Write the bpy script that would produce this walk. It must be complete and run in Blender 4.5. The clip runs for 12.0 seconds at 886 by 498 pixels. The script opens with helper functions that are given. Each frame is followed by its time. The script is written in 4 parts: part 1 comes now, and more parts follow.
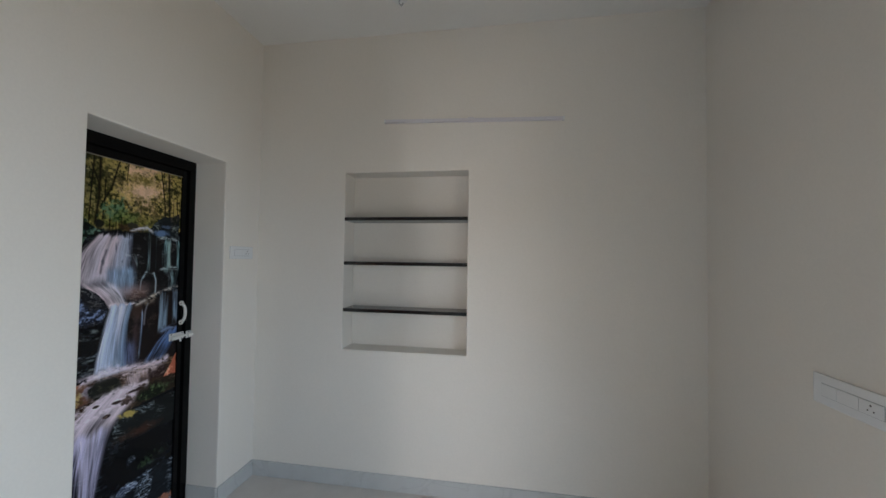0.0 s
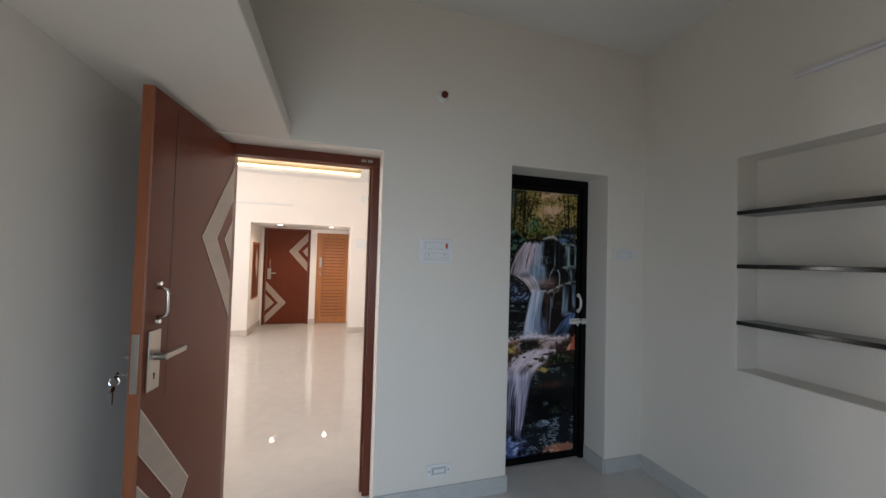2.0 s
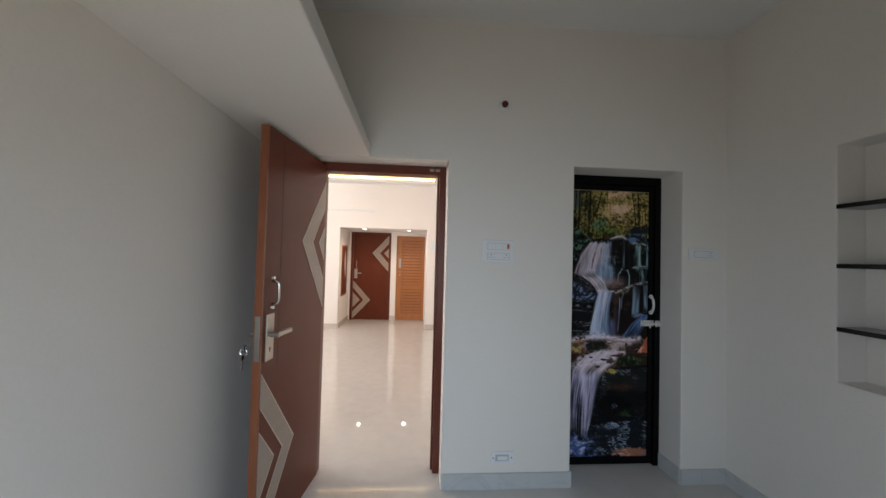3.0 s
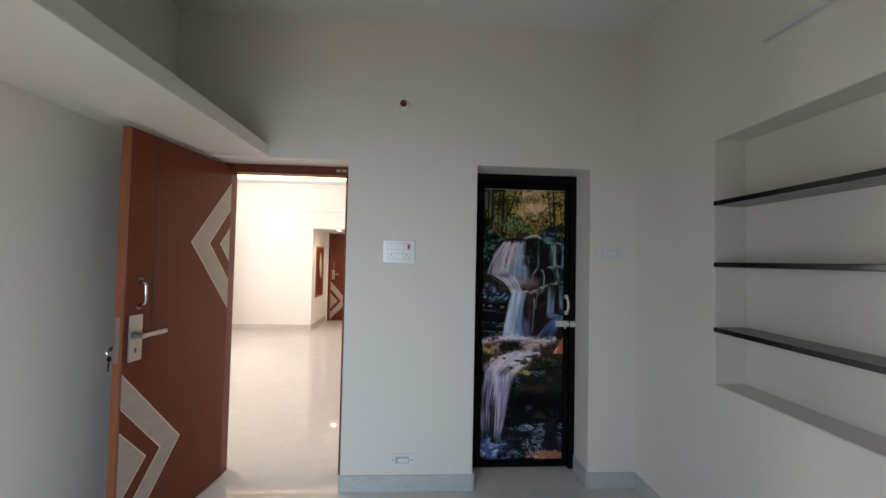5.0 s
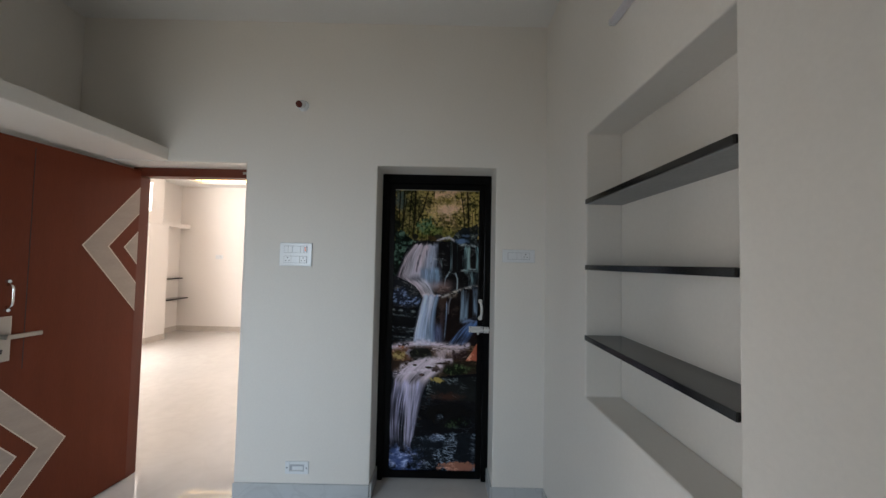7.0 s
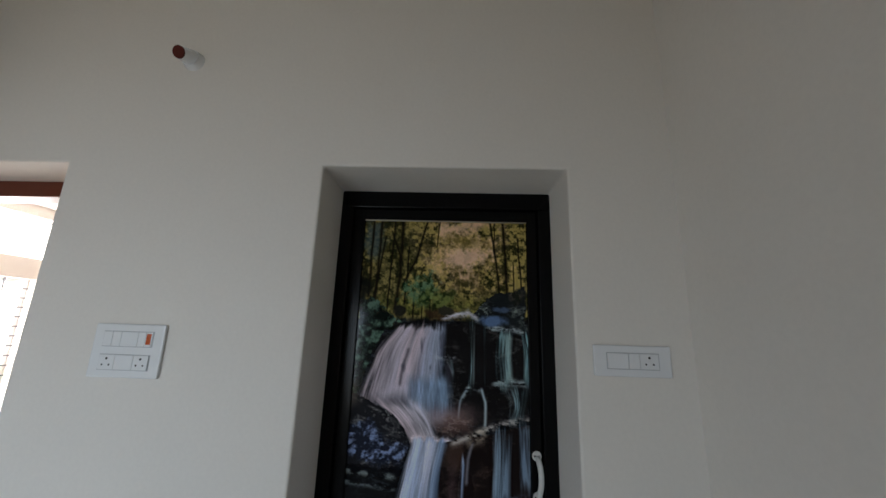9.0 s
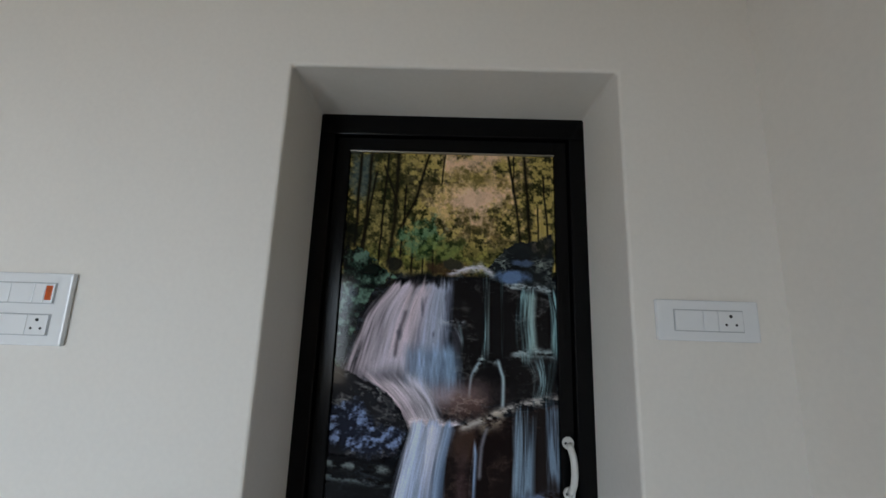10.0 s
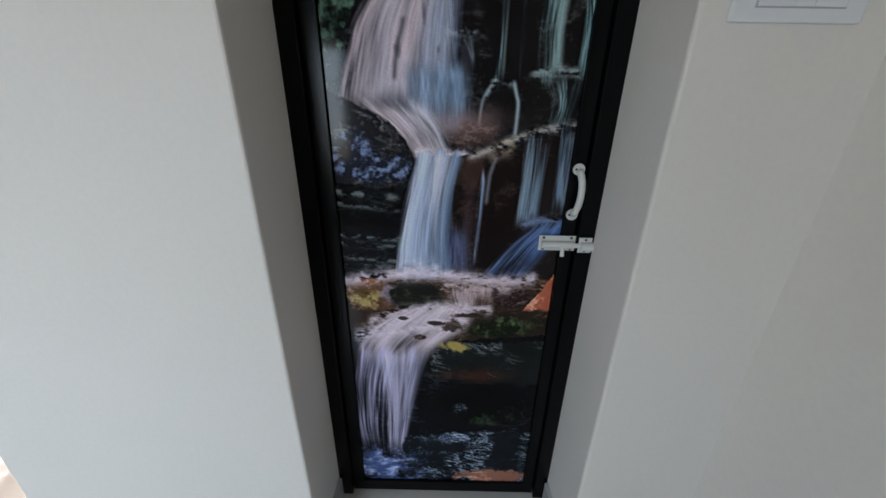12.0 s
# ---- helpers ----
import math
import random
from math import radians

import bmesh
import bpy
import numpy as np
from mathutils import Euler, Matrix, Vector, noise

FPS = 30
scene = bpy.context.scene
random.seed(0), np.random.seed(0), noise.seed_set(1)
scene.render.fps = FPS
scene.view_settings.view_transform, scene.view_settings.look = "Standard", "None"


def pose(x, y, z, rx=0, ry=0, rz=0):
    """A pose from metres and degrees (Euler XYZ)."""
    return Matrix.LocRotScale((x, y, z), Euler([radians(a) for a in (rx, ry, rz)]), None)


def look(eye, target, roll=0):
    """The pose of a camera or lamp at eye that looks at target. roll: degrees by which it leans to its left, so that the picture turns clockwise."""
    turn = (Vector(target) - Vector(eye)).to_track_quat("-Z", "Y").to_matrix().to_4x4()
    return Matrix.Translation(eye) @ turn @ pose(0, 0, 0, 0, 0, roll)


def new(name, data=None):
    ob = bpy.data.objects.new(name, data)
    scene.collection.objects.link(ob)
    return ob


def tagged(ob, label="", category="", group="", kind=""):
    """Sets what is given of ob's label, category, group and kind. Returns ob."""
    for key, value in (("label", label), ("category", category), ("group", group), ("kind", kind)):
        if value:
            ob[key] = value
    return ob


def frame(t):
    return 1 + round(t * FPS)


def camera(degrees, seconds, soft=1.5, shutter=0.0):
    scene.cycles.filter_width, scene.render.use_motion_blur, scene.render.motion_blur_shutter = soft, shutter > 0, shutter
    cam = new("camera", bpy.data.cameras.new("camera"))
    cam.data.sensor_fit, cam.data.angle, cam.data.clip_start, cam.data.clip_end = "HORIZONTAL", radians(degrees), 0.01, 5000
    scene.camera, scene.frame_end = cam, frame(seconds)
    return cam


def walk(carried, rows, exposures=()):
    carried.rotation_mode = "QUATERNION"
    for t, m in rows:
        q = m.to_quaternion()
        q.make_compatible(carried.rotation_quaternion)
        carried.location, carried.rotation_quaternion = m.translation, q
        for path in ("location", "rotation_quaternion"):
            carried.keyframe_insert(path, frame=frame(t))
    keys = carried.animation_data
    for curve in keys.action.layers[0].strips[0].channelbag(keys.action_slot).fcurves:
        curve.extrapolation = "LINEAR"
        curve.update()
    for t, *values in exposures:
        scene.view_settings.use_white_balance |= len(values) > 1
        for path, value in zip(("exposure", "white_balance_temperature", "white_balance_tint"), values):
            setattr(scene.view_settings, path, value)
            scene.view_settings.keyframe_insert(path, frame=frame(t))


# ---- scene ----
cam = camera(102.1, 12.0)
PATH = [
    (0, (2.633, 3.632, 1.519), (2.319, 5.606, 1.574), 0.8),
    (0.5, (2.757, 3.664, 1.467), (1.925, 5.481, 1.554), 1.2),
    (1, (2.803, 3.649, 1.491), (1.519, 5.181, 1.552), 1.4),
    (1.5, (2.88, 3.705, 1.506), (1.198, 4.785, 1.548), 1.4),
    (2, (3.05, 3.765, 1.476), (1.134, 4.336, 1.532), 1.6),
    (2.5, (3.186, 3.788, 1.468), (1.202, 4.036, 1.527), 1.7),
    (2.7, (3.216, 3.792, 1.467), (1.224, 3.958, 1.519), 1.6),
    (4.5, (3.275, 4.274, 1.486), (1.28, 4.397, 1.54), 1.3),
    (5, (3.270, 4.507, 1.480), (1.275, 4.618, 1.537), 1.2),
    (5.5, (3.282, 4.756, 1.487), (1.286, 4.861, 1.543), 1.3),
    (6, (3.289, 5.002, 1.461), (1.292, 5.084, 1.526), 1.2),
    (6.5, (3.272, 5.21, 1.467), (1.273, 5.248, 1.524), 1.1),
    (6.7, (3.262, 5.285, 1.478), (1.263, 5.3, 1.54), 1.15),
    (8.3, (2.534, 5.278, 1.527), (0.551, 5.277, 1.789), 1.3),
    (8.5, (2.356, 5.282, 1.550), (0.387, 5.264, 1.901), 1.5),
    (9, (1.974, 5.284, 1.61), (0.024, 5.209, 2.047), 1.8),
    (9.5, (1.757, 5.242, 1.594), (-0.187, 5.214, 2.063), 1.8),
    (10, (1.689, 5.235, 1.543), (-0.281, 5.211, 1.887), 1.8),
    (10.5, (1.655, 5.222, 1.496), (-0.345, 5.198, 1.533), 1.8),
    (11, (1.633, 5.235, 1.451), (-0.35, 5.194, 1.193), 1.8),
    (11.5, (1.617, 5.257, 1.404), (-0.313, 5.186, 0.885), 1.8),
    (12, (1.606, 5.227, 1.382), (-0.238, 5.217, 0.607), 1.0),
]
EXPOSURES = [(0.0, 0.3), (1.0, 0.02), (1.5, -0.2), (2.0, -0.3), (2.5, -0.36), (4.5, -0.1), (6.5, 0.0), (8.5, -0.05), (9.0, -0.02), (9.5, 0.25), (10.5, 0.45), (12.0, 0.48)]
walk(cam, [(t, look(eye, target, roll)) for t, eye, target, roll in PATH], EXPOSURES)

# ---------------------------------------------------------------- plan (metres)
DOOR_X, DOOR_BACK = 0.935, 0.62          # wall with the two doors: room face, hall face
NICHE_Y, EAST_X, SIDE_Y, CEIL = 5.94, 3.83, 2.92, 3.04
HALL_X, HALL_S, HALL_N, HALL_C = -4.15, 0.10, 4.53, 2.95
RED_Y0, RED_Y1, RED_TOP = 3.14, 4.012, 2.105
BATH_Y0, BATH_Y1, BATH_TOP = 4.856, 5.62, 2.105
REC_Y0, REC_Y1, REC_X, REC_TOP = 2.27, 4.03, -5.22, 2.05
WIN_Y0, WIN_Y1, WIN_Z0, WIN_Z1 = 3.05, 4.15, 0.70, 1.95
HWIN_X0, HWIN_X1, HWIN_Z0, HWIN_Z1 = -2.30, -0.95, 0.25, 2.05
VENT_X0, VENT_X1, VENT_Z0, VENT_Z1 = -3.12, -0.45, 2.30, 2.81

# ---------------------------------------------------------------- light
world = bpy.data.worlds.new("world")
world.use_nodes = True
scene.world = world
sky = world.node_tree.nodes.new("ShaderNodeTexSky")
sky.sky_type, sky.sun_disc = "NISHITA", False
sky.sun_elevation, sky.sun_rotation = radians(58), radians(60)
world.node_tree.links.new(sky.outputs["Color"], world.node_tree.nodes["Background"].inputs["Color"])
world.node_tree.nodes["Background"].inputs["Strength"].default_value = 0.12


def lamp(name, kind, m, energy, color, **more):
    data = bpy.data.lights.new(name, kind)
    data.energy, data.color = energy, color
    for key in more:
        if key == "size":
            data.shape, data.size, data.size_y = "RECTANGLE", more[key][0], more[key][1]
        elif key == "radius":
            data.shadow_soft_size = more[key]
        elif key == "spot":
            data.spot_size, data.spot_blend = radians(more[key]), 0.6
    ob = new(name, data)
    ob.matrix_world = m
    return ob


sun = lamp("sun", "SUN", look((0, 0, 10), (-0.3, -0.5, 9.2)), 2.5, (1.0, 0.95, 0.86))
sun.data.angle = radians(0.5)
# daylight standing in the openings
WIN_YM, WIN_ZM = (WIN_Y0 + WIN_Y1) / 2, (WIN_Z0 + WIN_Z1) / 2
room_sky = lamp("room_window_light", "AREA", look((EAST_X + 0.2, WIN_YM, WIN_ZM), (0, WIN_YM + 0.7, -2.0)), 26.5, (0.575, 0.775, 1.0), size=(1.06, 1.23))
room_sky.data.spread = radians(125)
# sunlit ground outside, thrown up through the same window
room_ground = lamp("room_window_bounce", "AREA", look((EAST_X + 0.18, WIN_YM, WIN_ZM), (0, WIN_YM + 0.5, 3.0)), 8.2, (1.0, 0.89, 0.70), size=(1.06, 1.23))
room_ground.data.spread = radians(150)
lamp("hall_window_light", "AREA", look(((HWIN_X0 + HWIN_X1) / 2, HALL_S - 0.22, (HWIN_Z0 + HWIN_Z1) / 2), ((HWIN_X0 + HWIN_X1) / 2, 5, (HWIN_Z0 + HWIN_Z1) / 2)), 104.0, (1.0, 0.96, 0.95), size=(1.30, 1.76))
lamp("ventilator_light", "AREA", look(((VENT_X0 + VENT_X1) / 2, HALL_S - 0.22, (VENT_Z0 + VENT_Z1) / 2), ((VENT_X0 + VENT_X1) / 2, 5, (VENT_Z0 + VENT_Z1) / 2)), 47.0, (1.0, 0.96, 0.95), size=(2.60, 0.48))
DOWNLIGHTS = [(-4.42, 2.72), (-4.42, 3.66)]
for x, y in DOWNLIGHTS:
    lamp("downlight_beam", "SPOT", look((x, y, REC_TOP - 0.02), (x, y, 0)), 22.0, (1.0, 0.82, 0.62), radius=0.03, spot=140)


# ---------------------------------------------------------------- materials
def material(name, color, rough=0.5, metal=0.0, vary=0.06, scale=3.0, fine=60.0, bump=0.05, second=None, stretch=None, coat=0.0, spec=0.5):
    """A surface with two scales of variation in colour and roughness, and fine relief."""
    m = bpy.data.materials.new(name)
    m.use_nodes = True
    n, l = m.node_tree.nodes, m.node_tree.links
    b = n["Principled BSDF"]
    b.inputs["Metallic"].default_value = metal
    b.inputs["Specular IOR Level"].default_value = spec
    b.inputs["Coat Weight"].default_value = coat
    b.inputs["Coat Roughness"].default_value = 0.08
    tc = n.new("ShaderNodeTexCoord")
    mp = n.new("ShaderNodeMapping")
    mp.inputs["Scale"].default_value = stretch or (1, 1, 1)
    l.new(tc.outputs["Object"], mp.inputs["Vector"])
    big, small = n.new("ShaderNodeTexNoise"), n.new("ShaderNodeTexNoise")
    big.inputs["Scale"].default_value, big.inputs["Detail"].default_value = scale, 4.0
    small.inputs["Scale"].default_value, small.inputs["Detail"].default_value = fine, 5.0
    for t in (big, small):
        l.new(mp.outputs["Vector"], t.inputs["Vector"])
    add = n.new("ShaderNodeMath")
    add.operation = "ADD"
    l.new(big.outputs["Fac"], add.inputs[0])
    l.new(small.outputs["Fac"], add.inputs[1])
    ramp = n.new("ShaderNodeValToRGB")
    half = n.new("ShaderNodeMath")
    half.operation, half.inputs[1].default_value = "MULTIPLY", 0.5
    l.new(add.outputs[0], half.inputs[0])
    l.new(half.outputs[0], ramp.inputs["Fac"])
    lo = second or tuple(c * (1 - vary * 2) for c in color)
    ramp.color_ramp.elements[0].position, ramp.color_ramp.elements[0].color = 0.32, (*lo, 1)
    ramp.color_ramp.elements[1].position, ramp.color_ramp.elements[1].color = 0.66, (*color, 1)
    l.new(ramp.outputs["Color"], b.inputs["Base Color"])
    rr = n.new("ShaderNodeMapRange")
    rr.inputs["To Min"].default_value, rr.inputs["To Max"].default_value = max(0.02, rough * 0.85), min(1, rough * 1.15)
    l.new(big.outputs["Fac"], rr.inputs["Value"])
    l.new(rr.outputs["Result"], b.inputs["Roughness"])
    if bump:
        bp = n.new("ShaderNodeBump")
        bp.inputs["Strength"].default_value, bp.inputs["Distance"].default_value = bump, 0.004
        l.new(half.outputs[0], bp.inputs["Height"])
        l.new(bp.outputs["Normal"], b.inputs["Normal"])
    return m


def marble(name, color, vein, rough, scale=1.3, amount=0.5):
    """Polished tile with soft clouds and thin wandering veins."""
    m = material(name, color, rough, vary=0.05, scale=scale, fine=9.0, bump=0.0)
    n, l = m.node_tree.nodes, m.node_tree.links
    b = n["Principled BSDF"]
    base = b.inputs["Base Color"].links[0].from_socket
    tc = n.new("ShaderNodeTexCoord")
    wave = n.new("ShaderNodeTexNoise")
    wave.inputs["Scale"].default_value, wave.inputs["Detail"].default_value, wave.inputs["Distortion"].default_value = scale * 1.2, 8.0, 1.6
    l.new(tc.outputs["Object"], wave.inputs["Vector"])
    ramp = n.new("ShaderNodeValToRGB")
    for p, v in ((0.47, 0), (0.50, amount), (0.53, 0)):
        e = ramp.color_ramp.elements.new(p)
        e.color = (v, v, v, 1)
    ramp.color_ramp.elements[0].color = (0, 0, 0, 1)
    ramp.color_ramp.elements[-1].color = (0, 0, 0, 1)
    l.new(wave.outputs["Fac"], ramp.inputs["Fac"])
    mix = n.new("ShaderNodeMix")
    mix.data_type = "RGBA"
    mix.inputs["B"].default_value = (*vein, 1)
    mix.inputs[7].default_value = (*vein, 1)
    l.new(ramp.outputs["Color"], mix.inputs[0])
    l.new(base, mix.inputs[6])
    l.new(mix.outputs[2], b.inputs["Base Color"])
    return m


def glowing(name, color, strength):
    m = bpy.data.materials.new(name)
    m.use_nodes = True
    b = m.node_tree.nodes["Principled BSDF"]
    b.inputs["Base Color"].default_value = (*color, 1)
    b.inputs["Emission Color"].default_value = (*color, 1)
    b.inputs["Emission Strength"].default_value = strength
    return m


PAINT = material("room_wall_paint", (0.805, 0.763, 0.706), 0.62, vary=0.025, scale=1.1, fine=90, bump=0.06)
CEILING = material("ceiling_paint", (0.80, 0.785, 0.76), 0.8, vary=0.025, scale=1.5, fine=80, bump=0.06)
HALL_PAINT = material("hall_wall_paint", (0.84, 0.785, 0.74), 0.6, vary=0.02, scale=1.2, fine=90, bump=0.05)
FLOOR = marble("polished_floor_tile", (0.62, 0.585, 0.55), (0.48, 0.44, 0.41), 0.035, amount=0.14)
SKIRT = marble("grey_marble_skirting", (0.56, 0.57, 0.57), (0.30, 0.30, 0.31), 0.22, scale=2.2, amount=0.2)
HALL_SKIRT = marble("cream_marble_skirting", (0.62, 0.55, 0.49), (0.42, 0.36, 0.32), 0.2, scale=2.2, amount=0.2)
RED = material("red_brown_laminate", (0.150, 0.036, 0.017), 0.34, spec=0.14, vary=0.08, scale=2.5, fine=30, bump=0.02, stretch=(6, 6, 0.6))
RED_FRAME = material("red_brown_door_frame", (0.14, 0.032, 0.015), 0.36, spec=0.3, vary=0.10, scale=4, fine=40, bump=0.04, stretch=(5, 5, 0.8))
LIPPING = material("orange_brown_edge_strip", (0.26, 0.082, 0.033), 0.4, vary=0.10, scale=4, fine=40, bump=0.04, stretch=(5, 5, 0.6))
BEIGE = material("beige_grain_laminate", (0.40, 0.325, 0.27), 0.42, vary=0.10, scale=3, fine=40, bump=0.02, stretch=(1.2, 1.2, 8))
INLAY = material("pale_inlay_line", (0.66, 0.56, 0.46), 0.4, vary=0.03)
STEEL = material("brushed_steel", (0.42, 0.39, 0.35), 0.40, metal=1.0, vary=0.05, fine=120, bump=0.03, stretch=(1, 1, 10))
CHROME = material("polished_chrome", (0.75, 0.74, 0.72), 0.10, metal=1.0, vary=0.02, bump=0.0)
BLACK = material("black_painted_metal", (0.003, 0.003, 0.0035), 0.24, spec=0.14, vary=0.2, scale=5, fine=70, bump=0.04)
GRANITE = material("black_granite", (0.012, 0.012, 0.013), 0.16, vary=0.3, scale=30, fine=220, bump=0.0)
RAW_STONE = material("rough_grey_stone", (0.42, 0.42, 0.41), 0.8, vary=0.10, scale=8, fine=90, bump=0.15)
PLASTIC = material("white_plastic", (0.80, 0.81, 0.82), 0.22, vary=0.01, scale=4, fine=50, bump=0.0)
SEAM = material("grey_plastic_seam", (0.46, 0.47, 0.49), 0.4, vary=0.05, bump=0.0)
HOLE = material("dark_socket_hole", (0.02, 0.02, 0.02), 0.6, vary=0.1, bump=0.0)
NEON = material("orange_indicator_lens", (0.62, 0.10, 0.015), 0.15, vary=0.2, scale=80, fine=200, bump=0.0)
WHITE_METAL = material("white_enamelled_metal", (0.72, 0.71, 0.68), 0.32, vary=0.05, scale=12, fine=80, bump=0.03)
BAKELITE = material("dark_red_bakelite", (0.10, 0.016, 0.010), 0.5, spec=0.2, vary=0.05, bump=0.0)
TEAK = material("varnished_teak", (0.43, 0.15, 0.030), 0.3, vary=0.16, scale=2.5, fine=25, bump=0.04, stretch=(7, 7, 0.7))
GRILL = material("grey_window_grille", (0.16, 0.17, 0.19), 0.45, vary=0.08, bump=0.02)
UPVC = material("white_window_frame", (0.78, 0.78, 0.78), 0.35, vary=0.02, bump=0.0)
BATTEN = material("lavender_white_tube", (0.70, 0.68, 0.72), 0.35, vary=0.03, bump=0.0)
COVE = glowing("yellow_cove_light", (1.0, 0.68, 0.30), 4.5)
DISC = glowing("warm_downlight_disc", (1.0, 0.86, 0.66), 14.0)
DAYLIGHT = glowing("white_daylight", (1.0, 0.98, 0.95), 3.5)
EARTH = material("pale_outdoor_ground", (0.30, 0.27, 0.22), 0.9, vary=0.15, scale=0.4, fine=6, bump=0.2)

# ---------------------------------------------------------------- mesh helpers
def box(x0, y0, z0, x1, y1, z1, bevel=0.0, bm=None, seg=2):
    """A box, with rounded edges where bevel is given, added to bm or to a new bmesh."""
    own = bmesh.new()
    bmesh.ops.create_cube(own, size=1.0)
    for v in own.verts:
        v.co = Vector(((x0 + x1) / 2 + v.co.x * (x1 - x0), (y0 + y1) / 2 + v.co.y * (y1 - y0), (z0 + z1) / 2 + v.co.z * (z1 - z0)))
    if bevel:
        bmesh.ops.bevel(own, geom=list(own.edges), offset=bevel, segments=seg, profile=0.6, affect="EDGES")
    return own if bm is None else merge(bm, own)


def merge(bm, other):
    mesh = bpy.data.meshes.new("tmp")
    other.to_mesh(mesh)
    other.free()
    bm.from_mesh(mesh)
    bpy.data.meshes.remove(mesh)
    return bm


def rod(a, b, r, sides=16, r2=None, bm=None):
    """A round bar from a to b."""
    own = bmesh.new()
    a, b = Vector(a), Vector(b)
    bmesh.ops.create_cone(own, cap_ends=True, segments=sides, radius1=r, radius2=r if r2 is None else r2, depth=(b - a).length)
    turn = (b - a).to_track_quat("Z", "Y").to_matrix().to_4x4()
    bmesh.ops.transform(own, matrix=Matrix.Translation((a + b) / 2) @ turn, verts=own.verts)
    return own if bm is None else merge(bm, own)


def tube(points, r, sides=10):
    """A bent round bar through the points, with closed ends."""
    bm = bmesh.new()
    pts = [Vector(p) for p in points]
    rings, last, q = [], None, None
    for i, p in enumerate(pts):
        d = (pts[min(i + 1, len(pts) - 1)] - pts[max(i - 1, 0)]).normalized()
        q = d.to_track_quat("Z", "Y") if last is None else last.rotation_difference(d) @ q
        last = d
        rings.append([bm.verts.new(p + q @ Vector((r * math.cos(a), r * math.sin(a), 0))) for a in (2 * math.pi * k / sides for k in range(sides))])
    for p, q in zip(rings, rings[1:]):
        for k in range(sides):
            bm.faces.new((p[k], p[(k + 1) % sides], q[(k + 1) % sides], q[k]))
    bm.faces.new(rings[0][::-1])
    bm.faces.new(rings[-1])
    return bm


def slab(outline, depth, place):
    """A flat plate: a 2D outline given a thickness; place(u, v, w) puts a point in the world."""
    bm = bmesh.new()
    lo = [bm.verts.new(place(u, v, 0)) for u, v in outline]
    hi = [bm.verts.new(place(u, v, depth)) for u, v in outline]
    bm.faces.new(lo[::-1])
    bm.faces.new(hi)
    for i in range(len(lo)):
        j = (i + 1) % len(lo)
        bm.faces.new((lo[i], lo[j], hi[j], hi[i]))
    bmesh.ops.recalc_face_normals(bm, faces=list(bm.faces))
    return bm


def wall_mesh(axis, a, b, u0, u1, z0, z1, holes=(), soft=0.006):
    """A wall between a and b on its axis, along u and z, with holes (u0, u1, z0, z1) right through it and rounded arrises."""
    us = sorted({u0, u1, *[h[0] for h in holes], *[h[1] for h in holes]})
    zs = sorted({z0, z1, *[h[2] for h in holes], *[h[3] for h in holes]})
    bm = bmesh.new()
    seen = {}

    def vert(i, j, k):
        if (i, j, k) not in seen:
            p = (a, b)[k]
            seen[i, j, k] = bm.verts.new((p, us[i], zs[j]) if axis == "x" else (us[i], p, zs[j]))
        return seen[i, j, k]

    def solid(i, j):
        if not (0 <= i < len(us) - 1 and 0 <= j < len(zs) - 1):
            return False
        u, z = (us[i] + us[i + 1]) / 2, (zs[j] + zs[j + 1]) / 2
        return not any(h[0] < u < h[1] and h[2] < z < h[3] for h in holes)

    for i in range(len(us) - 1):
        for j in range(len(zs) - 1):
            if not solid(i, j):
                continue
            for k in (0, 1):
                bm.faces.new((vert(i, j, k), vert(i + 1, j, k), vert(i + 1, j + 1, k), vert(i, j + 1, k)))
            for di, dj, e in ((-1, 0, ((i, j), (i, j + 1))), (1, 0, ((i + 1, j), (i + 1, j + 1))), (0, -1, ((i, j), (i + 1, j))), (0, 1, ((i, j + 1), (i + 1, j + 1)))):
                if not solid(i + di, j + dj):
                    (p, q), (r, s) = e
                    bm.faces.new((vert(p, q, 0), vert(r, s, 0), vert(r, s, 1), vert(p, q, 1)))
    bmesh.ops.recalc_face_normals(bm, faces=list(bm.faces))
    if soft:
        edges = [e for e in bm.edges if len(e.link_faces) == 2 and e.calc_face_angle(0) > 1.0]
        bmesh.ops.bevel(bm, geom=edges, offset=soft, segments=2, profile=0.5, affect="EDGES")
    return bm


def part(name, bm, mat, parent=None, label="", smooth=False):
    """Links a bmesh as one mesh object, under a thing or a part."""
    mesh = bpy.data.meshes.new(name)
    bm.to_mesh(mesh)
    bm.free()
    mesh.materials.append(mat)
    if smooth:
        for p in mesh.polygons:
            p.use_smooth = True
    ob = new(name, mesh)
    if parent is not None:
        ob.parent = parent
        if parent.type == "EMPTY":
            ob.matrix_parent_inverse = parent.matrix_basis.inverted()
    if label:
        tagged(ob, label)
    return ob


def thing(name, at, label, category, group="", kind=""):
    ob = new(name)
    ob.empty_display_size = 0.1
    ob.location = at
    return tagged(ob, label, category, group, kind)


def structure(name, bm, mat, label, category):
    return tagged(part(name, bm, mat), label, category, kind="structure")


